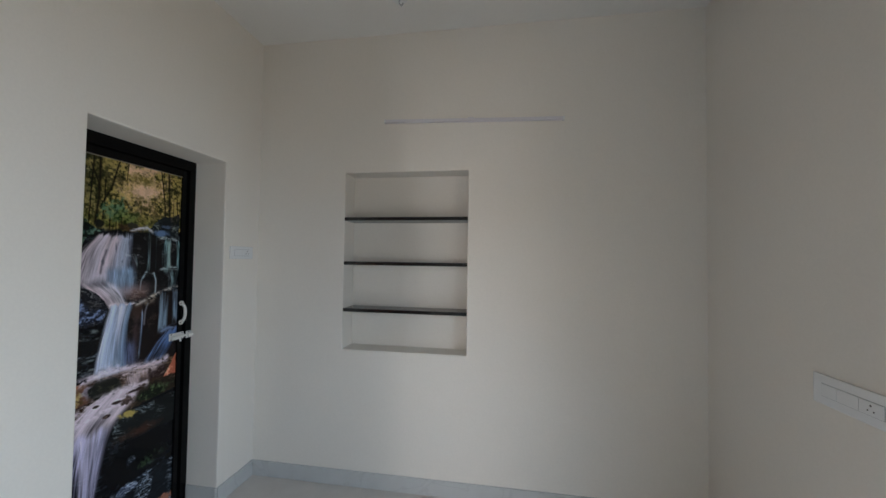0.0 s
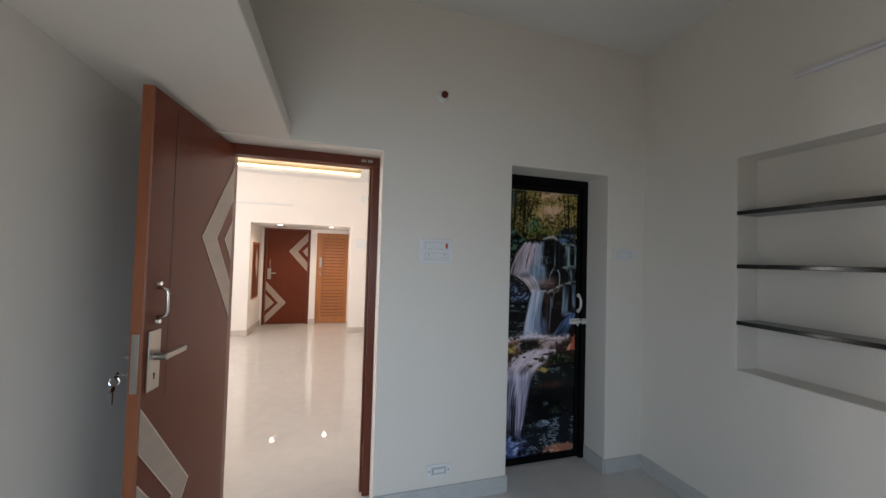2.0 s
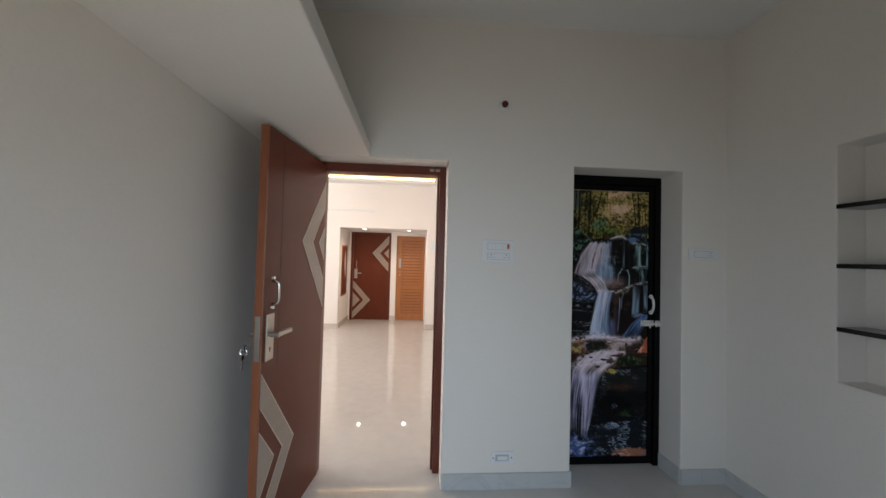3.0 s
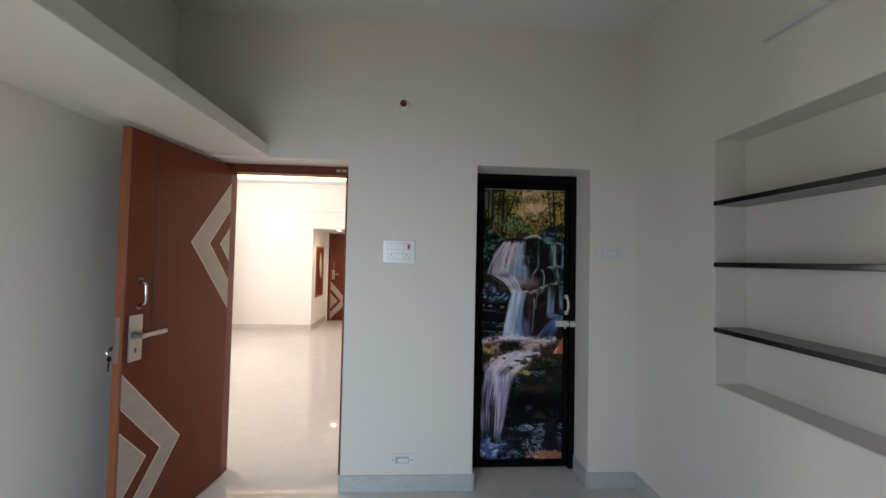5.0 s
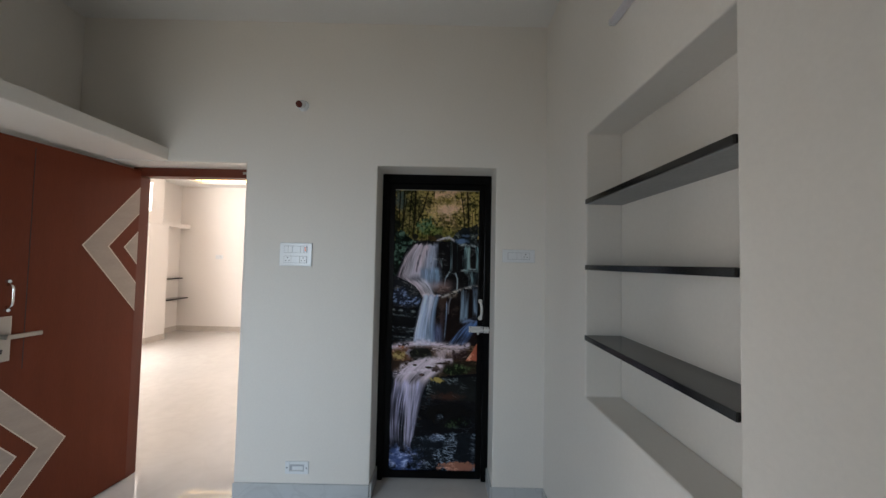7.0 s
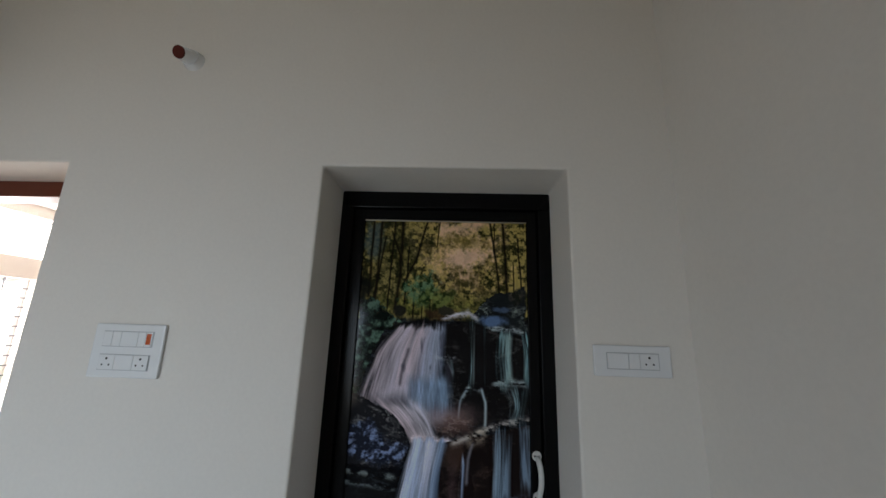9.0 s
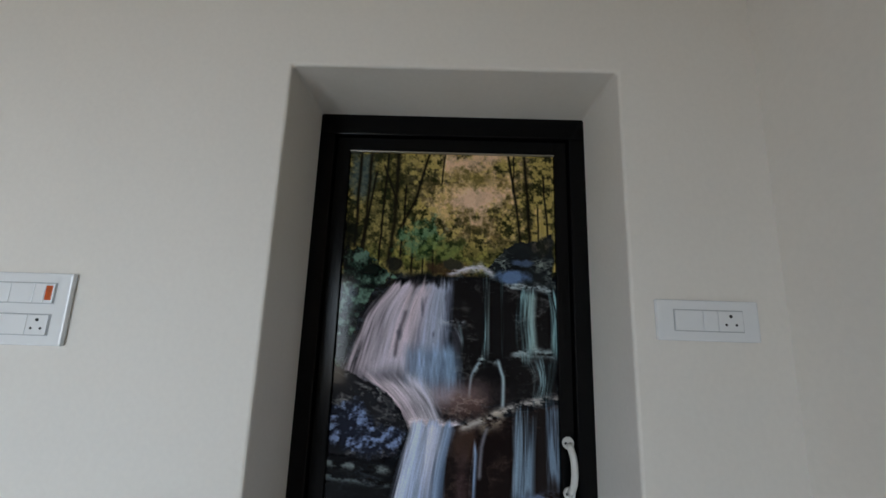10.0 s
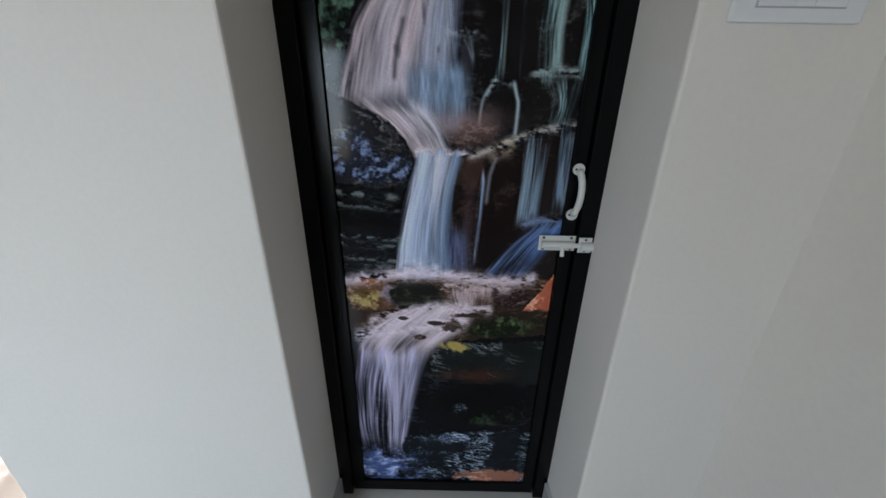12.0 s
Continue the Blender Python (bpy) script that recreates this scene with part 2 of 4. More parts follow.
# ---------------------------------------------------------------- structure: room
structure("wall_doors", wall_mesh("x", DOOR_BACK + 0.008, DOOR_X, SIDE_Y - 0.1, NICHE_Y + 0.1, -0.06, CEIL + 0.06, [(RED_Y0, RED_Y1, -0.06, RED_TOP), (BATH_Y0, BATH_Y1, -0.06, BATH_TOP)]), PAINT, "off-white painted plaster wall with two door openings", "wall")
NX0, NX1, NZ0, NZ1, ND = 1.583, 2.426, 0.900, 2.097, 0.165
wb = wall_mesh("y", NICHE_Y, NICHE_Y + ND, DOOR_X - 0.3, EAST_X + 0.23, -0.06, CEIL + 0.06, [(NX0, NX1, NZ0, NZ1)])
merge(wb, box(NX0 - 0.1, NICHE_Y + ND - 0.0, NZ0 - 0.1, NX1 + 0.1, NICHE_Y + ND + 0.06, NZ1 + 0.1))
structure("wall_niche", wb, PAINT, "off-white painted plaster wall with a recessed shelf niche", "wall")
structure("wall_east", wall_mesh("x", EAST_X, EAST_X + 0.23, SIDE_Y - 0.1, NICHE_Y + 0.1, -0.06, CEIL + 0.06, [(WIN_Y0, WIN_Y1, WIN_Z0, WIN_Z1)]), PAINT, "off-white painted plaster wall with a window", "wall")
structure("wall_side", wall_mesh("y", SIDE_Y - 0.23, SIDE_Y, DOOR_X - 0.315, EAST_X + 0.23, -0.06, CEIL + 0.06), PAINT, "plain off-white plaster wall under the loft slab", "wall")
structure("ceiling_room", box(DOOR_X - 0.3, SIDE_Y - 0.2, CEIL, EAST_X + 0.23, NICHE_Y + 0.2, CEIL + 0.12), CEILING, "plain white painted plaster ceiling", "ceiling")
structure("floor", box(-5.6, -0.5, -0.12, EAST_X + 0.23, NICHE_Y + 0.2, 0), FLOOR, "polished pale grey marble-look tile floor", "floor")
structure("loft_slab", box(DOOR_X - 0.05, SIDE_Y - 0.05, 2.112, EAST_X + 0.05, 3.505, 2.192, 0.006), PAINT, "off-white plastered storage loft slab above the door", "loft")

# skirting, piece by piece
SK, ST = 0.10, 0.013


def skirting(x0, y0, x1, y1):
    grey = max(x0, x1) > 0.7
    structure("baseboard", box(min(x0, x1), min(y0, y1), 0, max(x0, x1), max(y0, y1), SK, 0.002), SKIRT if grey else HALL_SKIRT, "grey veined marble skirting along the wall" if grey else "cream marble skirting along the hall wall", "skirting")


skirting(DOOR_X, RED_Y1, DOOR_X + ST, BATH_Y0)
skirting(DOOR_X, BATH_Y1, DOOR_X + ST, NICHE_Y)
skirting(DOOR_X + ST, NICHE_Y - ST, EAST_X, NICHE_Y)
skirting(EAST_X - ST, SIDE_Y, EAST_X, NICHE_Y - ST)
skirting(DOOR_X, SIDE_Y, EAST_X - ST, SIDE_Y + ST)
skirting(0.73, BATH_Y0, DOOR_X, BATH_Y0 + ST)
skirting(0.73, BATH_Y1 - ST, DOOR_X, BATH_Y1)

# room window: frame, grille and pane
win = tagged(thing("window_1", (EAST_X + 0.1, (WIN_Y0 + WIN_Y1) / 2, WIN_Z0), "white framed window with steel grille in the plaster wall", "window"), kind="structure")


def window_frame(win, axis, at, u0, u1, z0, z1, mull, bars, sill=True):
    """Frame, mullions, grille bars and panes of a window that stands in a wall."""
    def b(d0, d1, a0, a1, c0, c1, bev=0.003):
        return box(at + d0, a0, c0, at + d1, a1, c1, bev) if axis == "x" else box(a0, at + d0, c0, a1, at + d1, c1, bev)
    w = 0.05
    for a0, a1, c0, c1 in ((u0, u1, z0, z0 + w), (u0, u1, z1 - w, z1), (u0, u0 + w, z0 + w, z1 - w), (u1 - w, u1, z0 + w, z1 - w)):
        part("window_frame", b(-0.025, 0.025, a0, a1, c0, c1), UPVC, win)
    for f in mull:
        u = u0 + (u1 - u0) * f
        part("mullion", b(-0.02, 0.02, u - 0.025, u + 0.025, z0 + w, z1 - w), UPVC, win)
    n = bars
    for k in range(1, n):
        z = z0 + (z1 - z0) * k / n
        part("grille_bar", b(0.035, 0.047, u0, u1, z - 0.006, z + 0.006, 0), GRILL, win)
    for k in range(1, 5):
        u = u0 + (u1 - u0) * k / 5
        part("grille_upright", b(0.0475, 0.06, u - 0.007, u + 0.007, z0, z1, 0), GRILL, win)


window_frame(win, "x", EAST_X + 0.12, WIN_Y0, WIN_Y1, WIN_Z0, WIN_Z1, (0.5,), 6)

# ---------------------------------------------------------------- structure: hall
structure("wall_hall_back", wall_mesh("x", DOOR_BACK, DOOR_BACK + 0.006, HALL_S, HALL_N, -0.06, HALL_C + 0.25, [(RED_Y0, RED_Y1, -0.06, RED_TOP)], 0), HALL_PAINT, "cream painted wall on the hall side", "wall")
structure("wall_hall_far", wall_mesh("x", HALL_X - 0.2, HALL_X, -0.4, HALL_N, -0.06, HALL_C + 0.25, [(REC_Y0, REC_Y1, -0.06, REC_TOP)]), HALL_PAINT, "cream painted wall with an entrance recess", "wall")
structure("wall_hall_north", wall_mesh("y", HALL_N, HALL_N + 0.12, HALL_X - 0.2, DOOR_BACK, -0.06, HALL_C + 0.25), HALL_PAINT, "plain cream painted hall wall", "wall")
ALC_X = -3.21
structure("wall_hall_window", wall_mesh("y", HALL_S - 0.2, HALL_S, ALC_X - 0.17, DOOR_BACK + 0.3, -0.06, HALL_C + 0.25, [(HWIN_X0, HWIN_X1, HWIN_Z0, HWIN_Z1), (VENT_X0, VENT_X1, VENT_Z0, VENT_Z1)]), HALL_PAINT, "cream painted wall with window and ventilator", "wall")
structure("wall_alcove", wall_mesh("y", -0.32, -0.12, HALL_X, ALC_X - 0.20, -0.06, HALL_C + 0.25), HALL_PAINT, "cream painted back wall of the shelf alcove", "wall")
structure("wall_pier", box(ALC_X - 0.16, -0.12, 0, ALC_X + 0.28, HALL_S + 0.14, 2.07, 0.006), HALL_PAINT, "cream plastered pier beside the shelf alcove", "pier")
structure("alcove_slab", box(HALL_X, -0.12, 2.075, ALC_X - 0.16, HALL_S - 0.02, 2.155, 0.005), HALL_PAINT, "cream plastered slab over the shelf alcove", "slab")
structure("alcove_pier_back", box(ALC_X - 0.2, -0.32, 0, ALC_X - 0.172, HALL_S - 0.002, HALL_C + 0.25), HALL_PAINT, "cream plastered return of the alcove", "wall")
# entrance recess: sides, top and back
structure("wall_recess_south", box(REC_X, REC_Y0 - 0.1, 0, HALL_X - 0.2, REC_Y0, REC_TOP + 0.1), HALL_PAINT, "cream painted side of the entrance recess", "wall")
structure("wall_recess_north", box(REC_X, REC_Y1, 0, HALL_X - 0.2, REC_Y1 + 0.1, REC_TOP + 0.1), HALL_PAINT, "cream painted side of the entrance recess", "wall")
structure("ceiling_recess", box(REC_X, REC_Y0, REC_TOP, HALL_X - 0.2, REC_Y1, REC_TOP + 0.1), CEILING, "white ceiling of the entrance recess", "ceiling")
HD0, HD1, TD0, TD1 = 2.36, 3.18, 3.40, 4.02
structure("wall_recess_back", wall_mesh("x", REC_X - 0.15, REC_X, REC_Y0 - 0.1, REC_Y1 + 0.1, 0, REC_TOP + 0.1, [(HD0 - 0.05, HD1 + 0.05, 0, 2.03), (TD0 - 0.04, TD1 + 0.005, 0, 1.97)]), HALL_PAINT, "cream painted back of the entrance recess", "wall")
# unseen blank, added only to close the door holes from behind
structure("recess_blank", box(REC_X - 0.3, REC_Y0 - 0.2, 0, REC_X - 0.2, REC_Y1 + 0.2, REC_TOP + 0.1), HALL_PAINT, "unseen blank added behind the entrance doors", "wall")

# false ceiling with a lit tray
TX0, TX1, TY0, TY1, TZ = -3.85, 0.32, 0.46, 4.15, HALL_C
cb = bmesh.new()
for x0, y0, x1, y1 in ((HALL_X - 0.1, -0.3, DOOR_BACK, TY0), (HALL_X - 0.1, TY1, DOOR_BACK, HALL_N), (HALL_X - 0.1, TY0, TX0, TY1), (TX1, TY0, DOOR_BACK, TY1)):
    box(x0, y0, TZ, x1, y1, TZ + 0.05, 0, cb)
box(HALL_X - 0.1, -0.3, TZ + 0.17, DOOR_BACK, HALL_N + 0.1, TZ + 0.27, 0, cb)
structure("ceiling_hall", cb, CEILING, "white false ceiling with a recessed lit tray", "ceiling")
cove = thing("cove_light", (TX0, (TY0 + TY1) / 2, TZ + 0.06), "warm yellow light strip hidden in the ceiling tray", "cove light")
for x0, y0, x1, y1 in ((TX0 - 0.03, TY0, TX0 - 0.01, TY1), (TX1 + 0.01, TY0, TX1 + 0.03, TY1), (TX0, TY0 - 0.03, TX1, TY0 - 0.01), (TX0, TY1 + 0.01, TX1, TY1 + 0.03)):
    part("light_strip", box(x0, y0, TZ + 0.052, x1, y1, TZ + 0.095, 0.004), COVE, cove)

# hall skirting
skirting(HALL_X, HALL_S + 0.14, HALL_X + ST, REC_Y0)
skirting(HALL_X, -0.12, HALL_X + ST, HALL_S + 0.14)
skirting(HALL_X, REC_Y1, HALL_X + ST, HALL_N)
skirting(HALL_X + ST, HALL_N - ST, DOOR_BACK, HALL_N)
skirting(ALC_X + 0.28, HALL_S, DOOR_BACK, HALL_S + ST)
skirting(HALL_X + ST, -0.12, ALC_X - 0.16, -0.12 + ST)
skirting(ALC_X - 0.16, HALL_S + 0.14, ALC_X + 0.28, HALL_S + 0.14 + ST)
skirting(ALC_X + 0.28, HALL_S + ST, ALC_X + 0.28 + ST, HALL_S + 0.14)
skirting(REC_X, REC_Y0, HALL_X, REC_Y0 + ST)
skirting(REC_X, HD1 + 0.055, REC_X + ST, TD0 - 0.045)

hwin = tagged(thing("window_2", ((HWIN_X0 + HWIN_X1) / 2, HALL_S - 0.1, HWIN_Z0), "tall white framed hall window with a grey steel grille", "window"), kind="structure")
window_frame(hwin, "y", HALL_S - 0.15, HWIN_X0, HWIN_X1, HWIN_Z0, HWIN_Z1, (0.5,), 16)
part("transom", box(HWIN_X0, HALL_S - 0.17, 0.93, HWIN_X1, HALL_S - 0.131, 0.99, 0.003), UPVC, hwin)
vent = tagged(thing("window_3", ((VENT_X0 + VENT_X1) / 2, HALL_S - 0.1, VENT_Z0), "wide white framed ventilator above the hall window", "window"), kind="structure")
for x0, z0, x1, z1 in ((VENT_X0, VENT_Z0, VENT_X1, VENT_Z0 + 0.03), (VENT_X0, VENT_Z1 - 0.03, VENT_X1, VENT_Z1), (VENT_X0, VENT_Z0 + 0.03, VENT_X0 + 0.03, VENT_Z1 - 0.03), (VENT_X1 - 0.03, VENT_Z0 + 0.03, VENT_X1, VENT_Z1 - 0.03)):
    part("window_frame", box(x0, HALL_S - 0.17, z0, x1, HALL_S - 0.13, z1, 0.003), UPVC, vent)

# outdoors: one sheet of ground, a little below the floor
structure("backdrop", box(VENT_X0 - 0.25, HALL_S - 0.40, 0.0, 0.3, HALL_S - 0.38, 2.9), DAYLIGHT, "bright white daylight outside the hall window", "backdrop")
structure("ground", box(-400, -400, -0.6, 400, 400, -0.3), EARTH, "pale bare earth around the house", "ground")

# ---------------------------------------------------------------- red door and its frame
FX0, FX1 = 0.68, 0.765                      # depth of the frame in the wall
FW = 0.05
red_frame = tagged(thing("door_1", (FX0, (RED_Y0 + RED_Y1) / 2, 0), "red-brown wooden door frame in the plastered opening", "door frame"), kind="structure")
part("jamb", box(FX0, RED_Y1 - FW + 0.005, 0, FX1, RED_Y1 + 0.004, RED_TOP - 0.06, 0.004), RED_FRAME, red_frame)
part("jamb", box(FX0, RED_Y0 - 0.004, 0, FX1, RED_Y0 + FW, RED_TOP - 0.06, 0.004), RED_FRAME, red_frame)
part("head", box(FX0, RED_Y0 - 0.004, RED_TOP - 0.06, FX1, RED_Y1 + 0.004, RED_TOP + 0.003, 0.004), RED_FRAME, red_frame)
part("door_stop", box(FX0 - 0.02, RED_Y1 - FW - 0.008, 0, FX0 + 0.04, RED_Y1 - FW + 0.005, RED_TOP - 0.06, 0.003), RED_FRAME, red_frame)
part("strike_plate", box(FX0 + 0.046, RED_Y1 - FW + 0.001, 0.26, FX0 + 0.066, RED_Y1 - FW + 0.0045, 0.30, 0.001), CHROME, red_frame, "small chrome strike plate")
part("bolt_keeper", box(FX1, RED_Y1 - 0.075, RED_TOP - 0.035, FX1 + 0.006, RED_Y1 - 0.045, RED_TOP - 0.02, 0.001), STEEL, red_frame, "small steel bolt keeper")
part("bolt_keeper", box(FX1, RED_Y1 - 0.115, RED_TOP - 0.035, FX1 + 0.006, RED_Y1 - 0.085, RED_TOP - 0.02, 0.001), STEEL, red_frame)


def chevron_door(name, m, width, height, label, category, hinge_high=True):
    """A flush door with beige chevron inlays. Local x runs from the hinge to the lock edge, y is the thickness with the face at 0, z is up."""
    door = thing(name, (0, 0, 0), label, category)
    T = 0.036
    pieces = [part("leaf", box(0, 0, 0.008, width - 0.012, T, height, 0.002), RED, door)]
    pieces.append(part("edge_strip", box(width - 0.012, -0.001, 0.008, width, T + 0.001, height, 0.002), LIPPING, door, "orange-brown edge strip"))

    def plate(outline, mat, name, depth=0.0022, lift=0.0):
        return part(name, slab(outline, depth, lambda u, v, w: (u, -w - lift, v)), mat, door)

    def chevron(tip_u, edge_u, zc, half, band, steep):
        """Band, its pale inlay lines and the inner triangle; tip_u: the outer apex; edge_u: the door edge it opens to."""
        s = 1 if edge_u > tip_u else -1
        reach = abs(edge_u - tip_u)
        inner = tip_u + s * band
        tri = tip_u + s * band * 1.7
        k = half / reach
        ih, th = k * (reach - band), k * (reach - band * 1.7)
        pieces.append(plate([(tip_u, zc), (edge_u, zc + half), (edge_u, zc + ih), (inner, zc)], BEIGE, "chevron_band"))
        pieces.append(plate([(tip_u, zc), (inner, zc), (edge_u, zc - ih * steep), (edge_u, zc - half * steep)], BEIGE, "chevron_band"))
        pieces.append(plate([(tri, zc), (edge_u, zc + th), (edge_u, zc - th * steep)], BEIGE, "chevron_triangle"))
        e = 0.004
        for u, hgt in ((tip_u, half), (inner, ih), (tri, th)):
            for sg, st in ((1, 1.0), (-1, steep)):
                pieces.append(plate([(u - s * e, zc), (u + s * e, zc), (edge_u, zc + sg * (hgt - e * k) * st), (edge_u, zc + sg * hgt * st)], INLAY, "inlay_line", 0.0005, 0.0022))

    chevron(0.455 * width, 0.003, 1.55, 0.415, 0.195 * width, 1.03)
    chevron(0.50 * width, width - 0.014, 0.455, 0.45, 0.170 * width, 0.95)
    # shallow upright groove
    pieces.append(part("groove", box(width * 0.782, -0.0006, 0.9, width * 0.782 + 0.003, 0.001, height - 0.03), HOLE, door))
    # pull handles on both faces
    for side in (-1, 1):
        y0 = 0 if side < 0 else T
        u = width - 0.085
        pts = [(u, y0 + side * d, z) for d, z in ((0.0, 1.335), (0.020, 1.334), (0.031, 1.327), (0.035, 1.314), (0.035, 1.246), (0.031, 1.233), (0.020, 1.226), (0.0, 1.225))]
        h = part("pull_handle", tube(pts, 0.0055), CHROME, door, "chrome pull handle", True)
        pieces.append(h)
        for z in (1.352, 1.208):
            pieces.append(part("rosette", rod((u, y0, z), (u, y0 + side * 0.012, z), 0.011, 16, 0.008), CHROME, door, "", False))
        p = part("lock_plate", box(width - 0.105, min(y0, y0 + side * 0.008), 0.955, width - 0.035, max(y0, y0 + side * 0.008), 1.178, 0.003), STEEL, door, "brushed steel lock plate")
        pieces.append(p)
        lv = box(width - 0.205, min(y0 + side * 0.038, y0 + side * 0.054), 1.068, width - 0.06, max(y0 + side * 0.038, y0 + side * 0.054), 1.09, 0.005)
        rod((width - 0.07, y0, 1.079), (width - 0.07, y0 + side * 0.052, 1.079), 0.013, 16, None, lv)
        pieces.append(part("lever", lv, STEEL, door, "brushed steel lever handle"))
        kh = rod((width - 0.07, y0 + side * 0.0075, 1.012), (width - 0.07, y0 + side * 0.009, 1.012), 0.006, 12)
        box(width - 0.073, min(y0 + side * 0.0075, y0 + side * 0.009), 0.994, width - 0.067, max(y0 + side * 0.0075, y0 + side * 0.009), 1.012, 0, kh)
        pieces.append(part("keyhole", kh, HOLE, door))
    pieces.append(part("lock_face", box(width - 0.001, 0.006, 0.965, width + 0.0025, 0.030, 1.175, 0.001), STEEL, door, "steel lock face on the door edge"))
    kb = tube([(width - 0.07, T + 0.006, 1.012), (width - 0.07, T + 0.082, 1.012)], 0.004, 8)
    rod((width - 0.07, T + 0.078, 1.008), (width - 0.07, T + 0.082, 1.008), 0.015, 14, None, kb)
    ring = [(width - 0.07, T + 0.086 + 0.017 * math.sin(k * math.pi / 8), 0.988 + 0.017 * math.cos(k * math.pi / 8)) for k in range(17)]
    merge(kb, tube(ring, 0.0022, 6))
    for off, drop in ((0.086, 0.0), (0.096, 0.008)):
        rod((width - 0.07 - off + 0.09, T + off, 0.962 - drop), (width - 0.07 - off + 0.09, T + off + 0.003, 0.962 - drop), 0.012, 14, None, kb)
        box(width - 0.073 - off + 0.09, T + off, 0.905 - drop, width - 0.065 - off + 0.09, T + off + 0.003, 0.954 - drop, 0.0005, kb)
    pieces.append(part("keys", kb, CHROME, door, "bunch of keys left in the lock"))
    door.matrix_basis = m
    return door


HINGE, TIP = Vector((0.765, 3.195, 0)), Vector((1.507, 3.108, 0))
ang = math.degrees(math.atan2(TIP.y - HINGE.y, TIP.x - HINGE.x))
LEAF_W = (TIP - HINGE).length
# the inlaid face looks into the room, so the leaf is mirrored by turning its face to +y
leaf = chevron_door("red_door_leaf", Matrix.Identity(4), LEAF_W, 2.082, "open red-brown laminate door with beige chevron inlays", "door")
leaf.matrix_basis = Matrix.Translation(HINGE) @ pose(0, 0, 0, 0, 0, ang) @ Matrix.Diagonal((1, -1, 1, 1))

# ---------------------------------------------------------------- black bathroom door with a printed panel
BX0, BX1 = 0.63, 0.722
bath = thing("bathroom_door", (BX1, (BATH_Y0 + BATH_Y1) / 2, 0), "closed black metal-framed door with a waterfall print", "door")
for y0, y1, z0, z1, nm in ((BATH_Y0 - 0.003, BATH_Y0 + 0.045, 0, BATH_TOP - 0.062, "frame_jamb"), (BATH_Y1 - 0.045, BATH_Y1 + 0.003, 0, BATH_TOP - 0.062, "frame_jamb"), (BATH_Y0 - 0.003, BATH_Y1 + 0.003, BATH_TOP - 0.062, BATH_TOP + 0.003, "frame_head")):
    part(nm, box(BX0, y0, z0, BX1, y1, z1, 0.004), BLACK, bath)
PY0, PY1, PZ0, PZ1 = 4.944, 5.536, 0.062, 2.0
LX = 0.702
part("leaf_backing", box(0.66, BATH_Y0 + 0.047, 0.012, LX - 0.004, BATH_Y1 - 0.047, BATH_TOP - 0.064, 0.002), BLACK, bath)
for y0, y1, z0, z1, nm in ((BATH_Y0 + 0.048, PY0, 0.012, BATH_TOP - 0.065, "leaf_stile"), (PY1, BATH_Y1 - 0.048, 0.012, BATH_TOP - 0.065, "leaf_stile"), (PY0, PY1, PZ1, BATH_TOP - 0.065, "leaf_rail"), (PY0, PY1, 0.012, PZ0, "leaf_rail")):
    part(nm, box(LX - 0.004, y0, z0, LX + 0.008, y1, z1, 0.002), BLACK, bath)


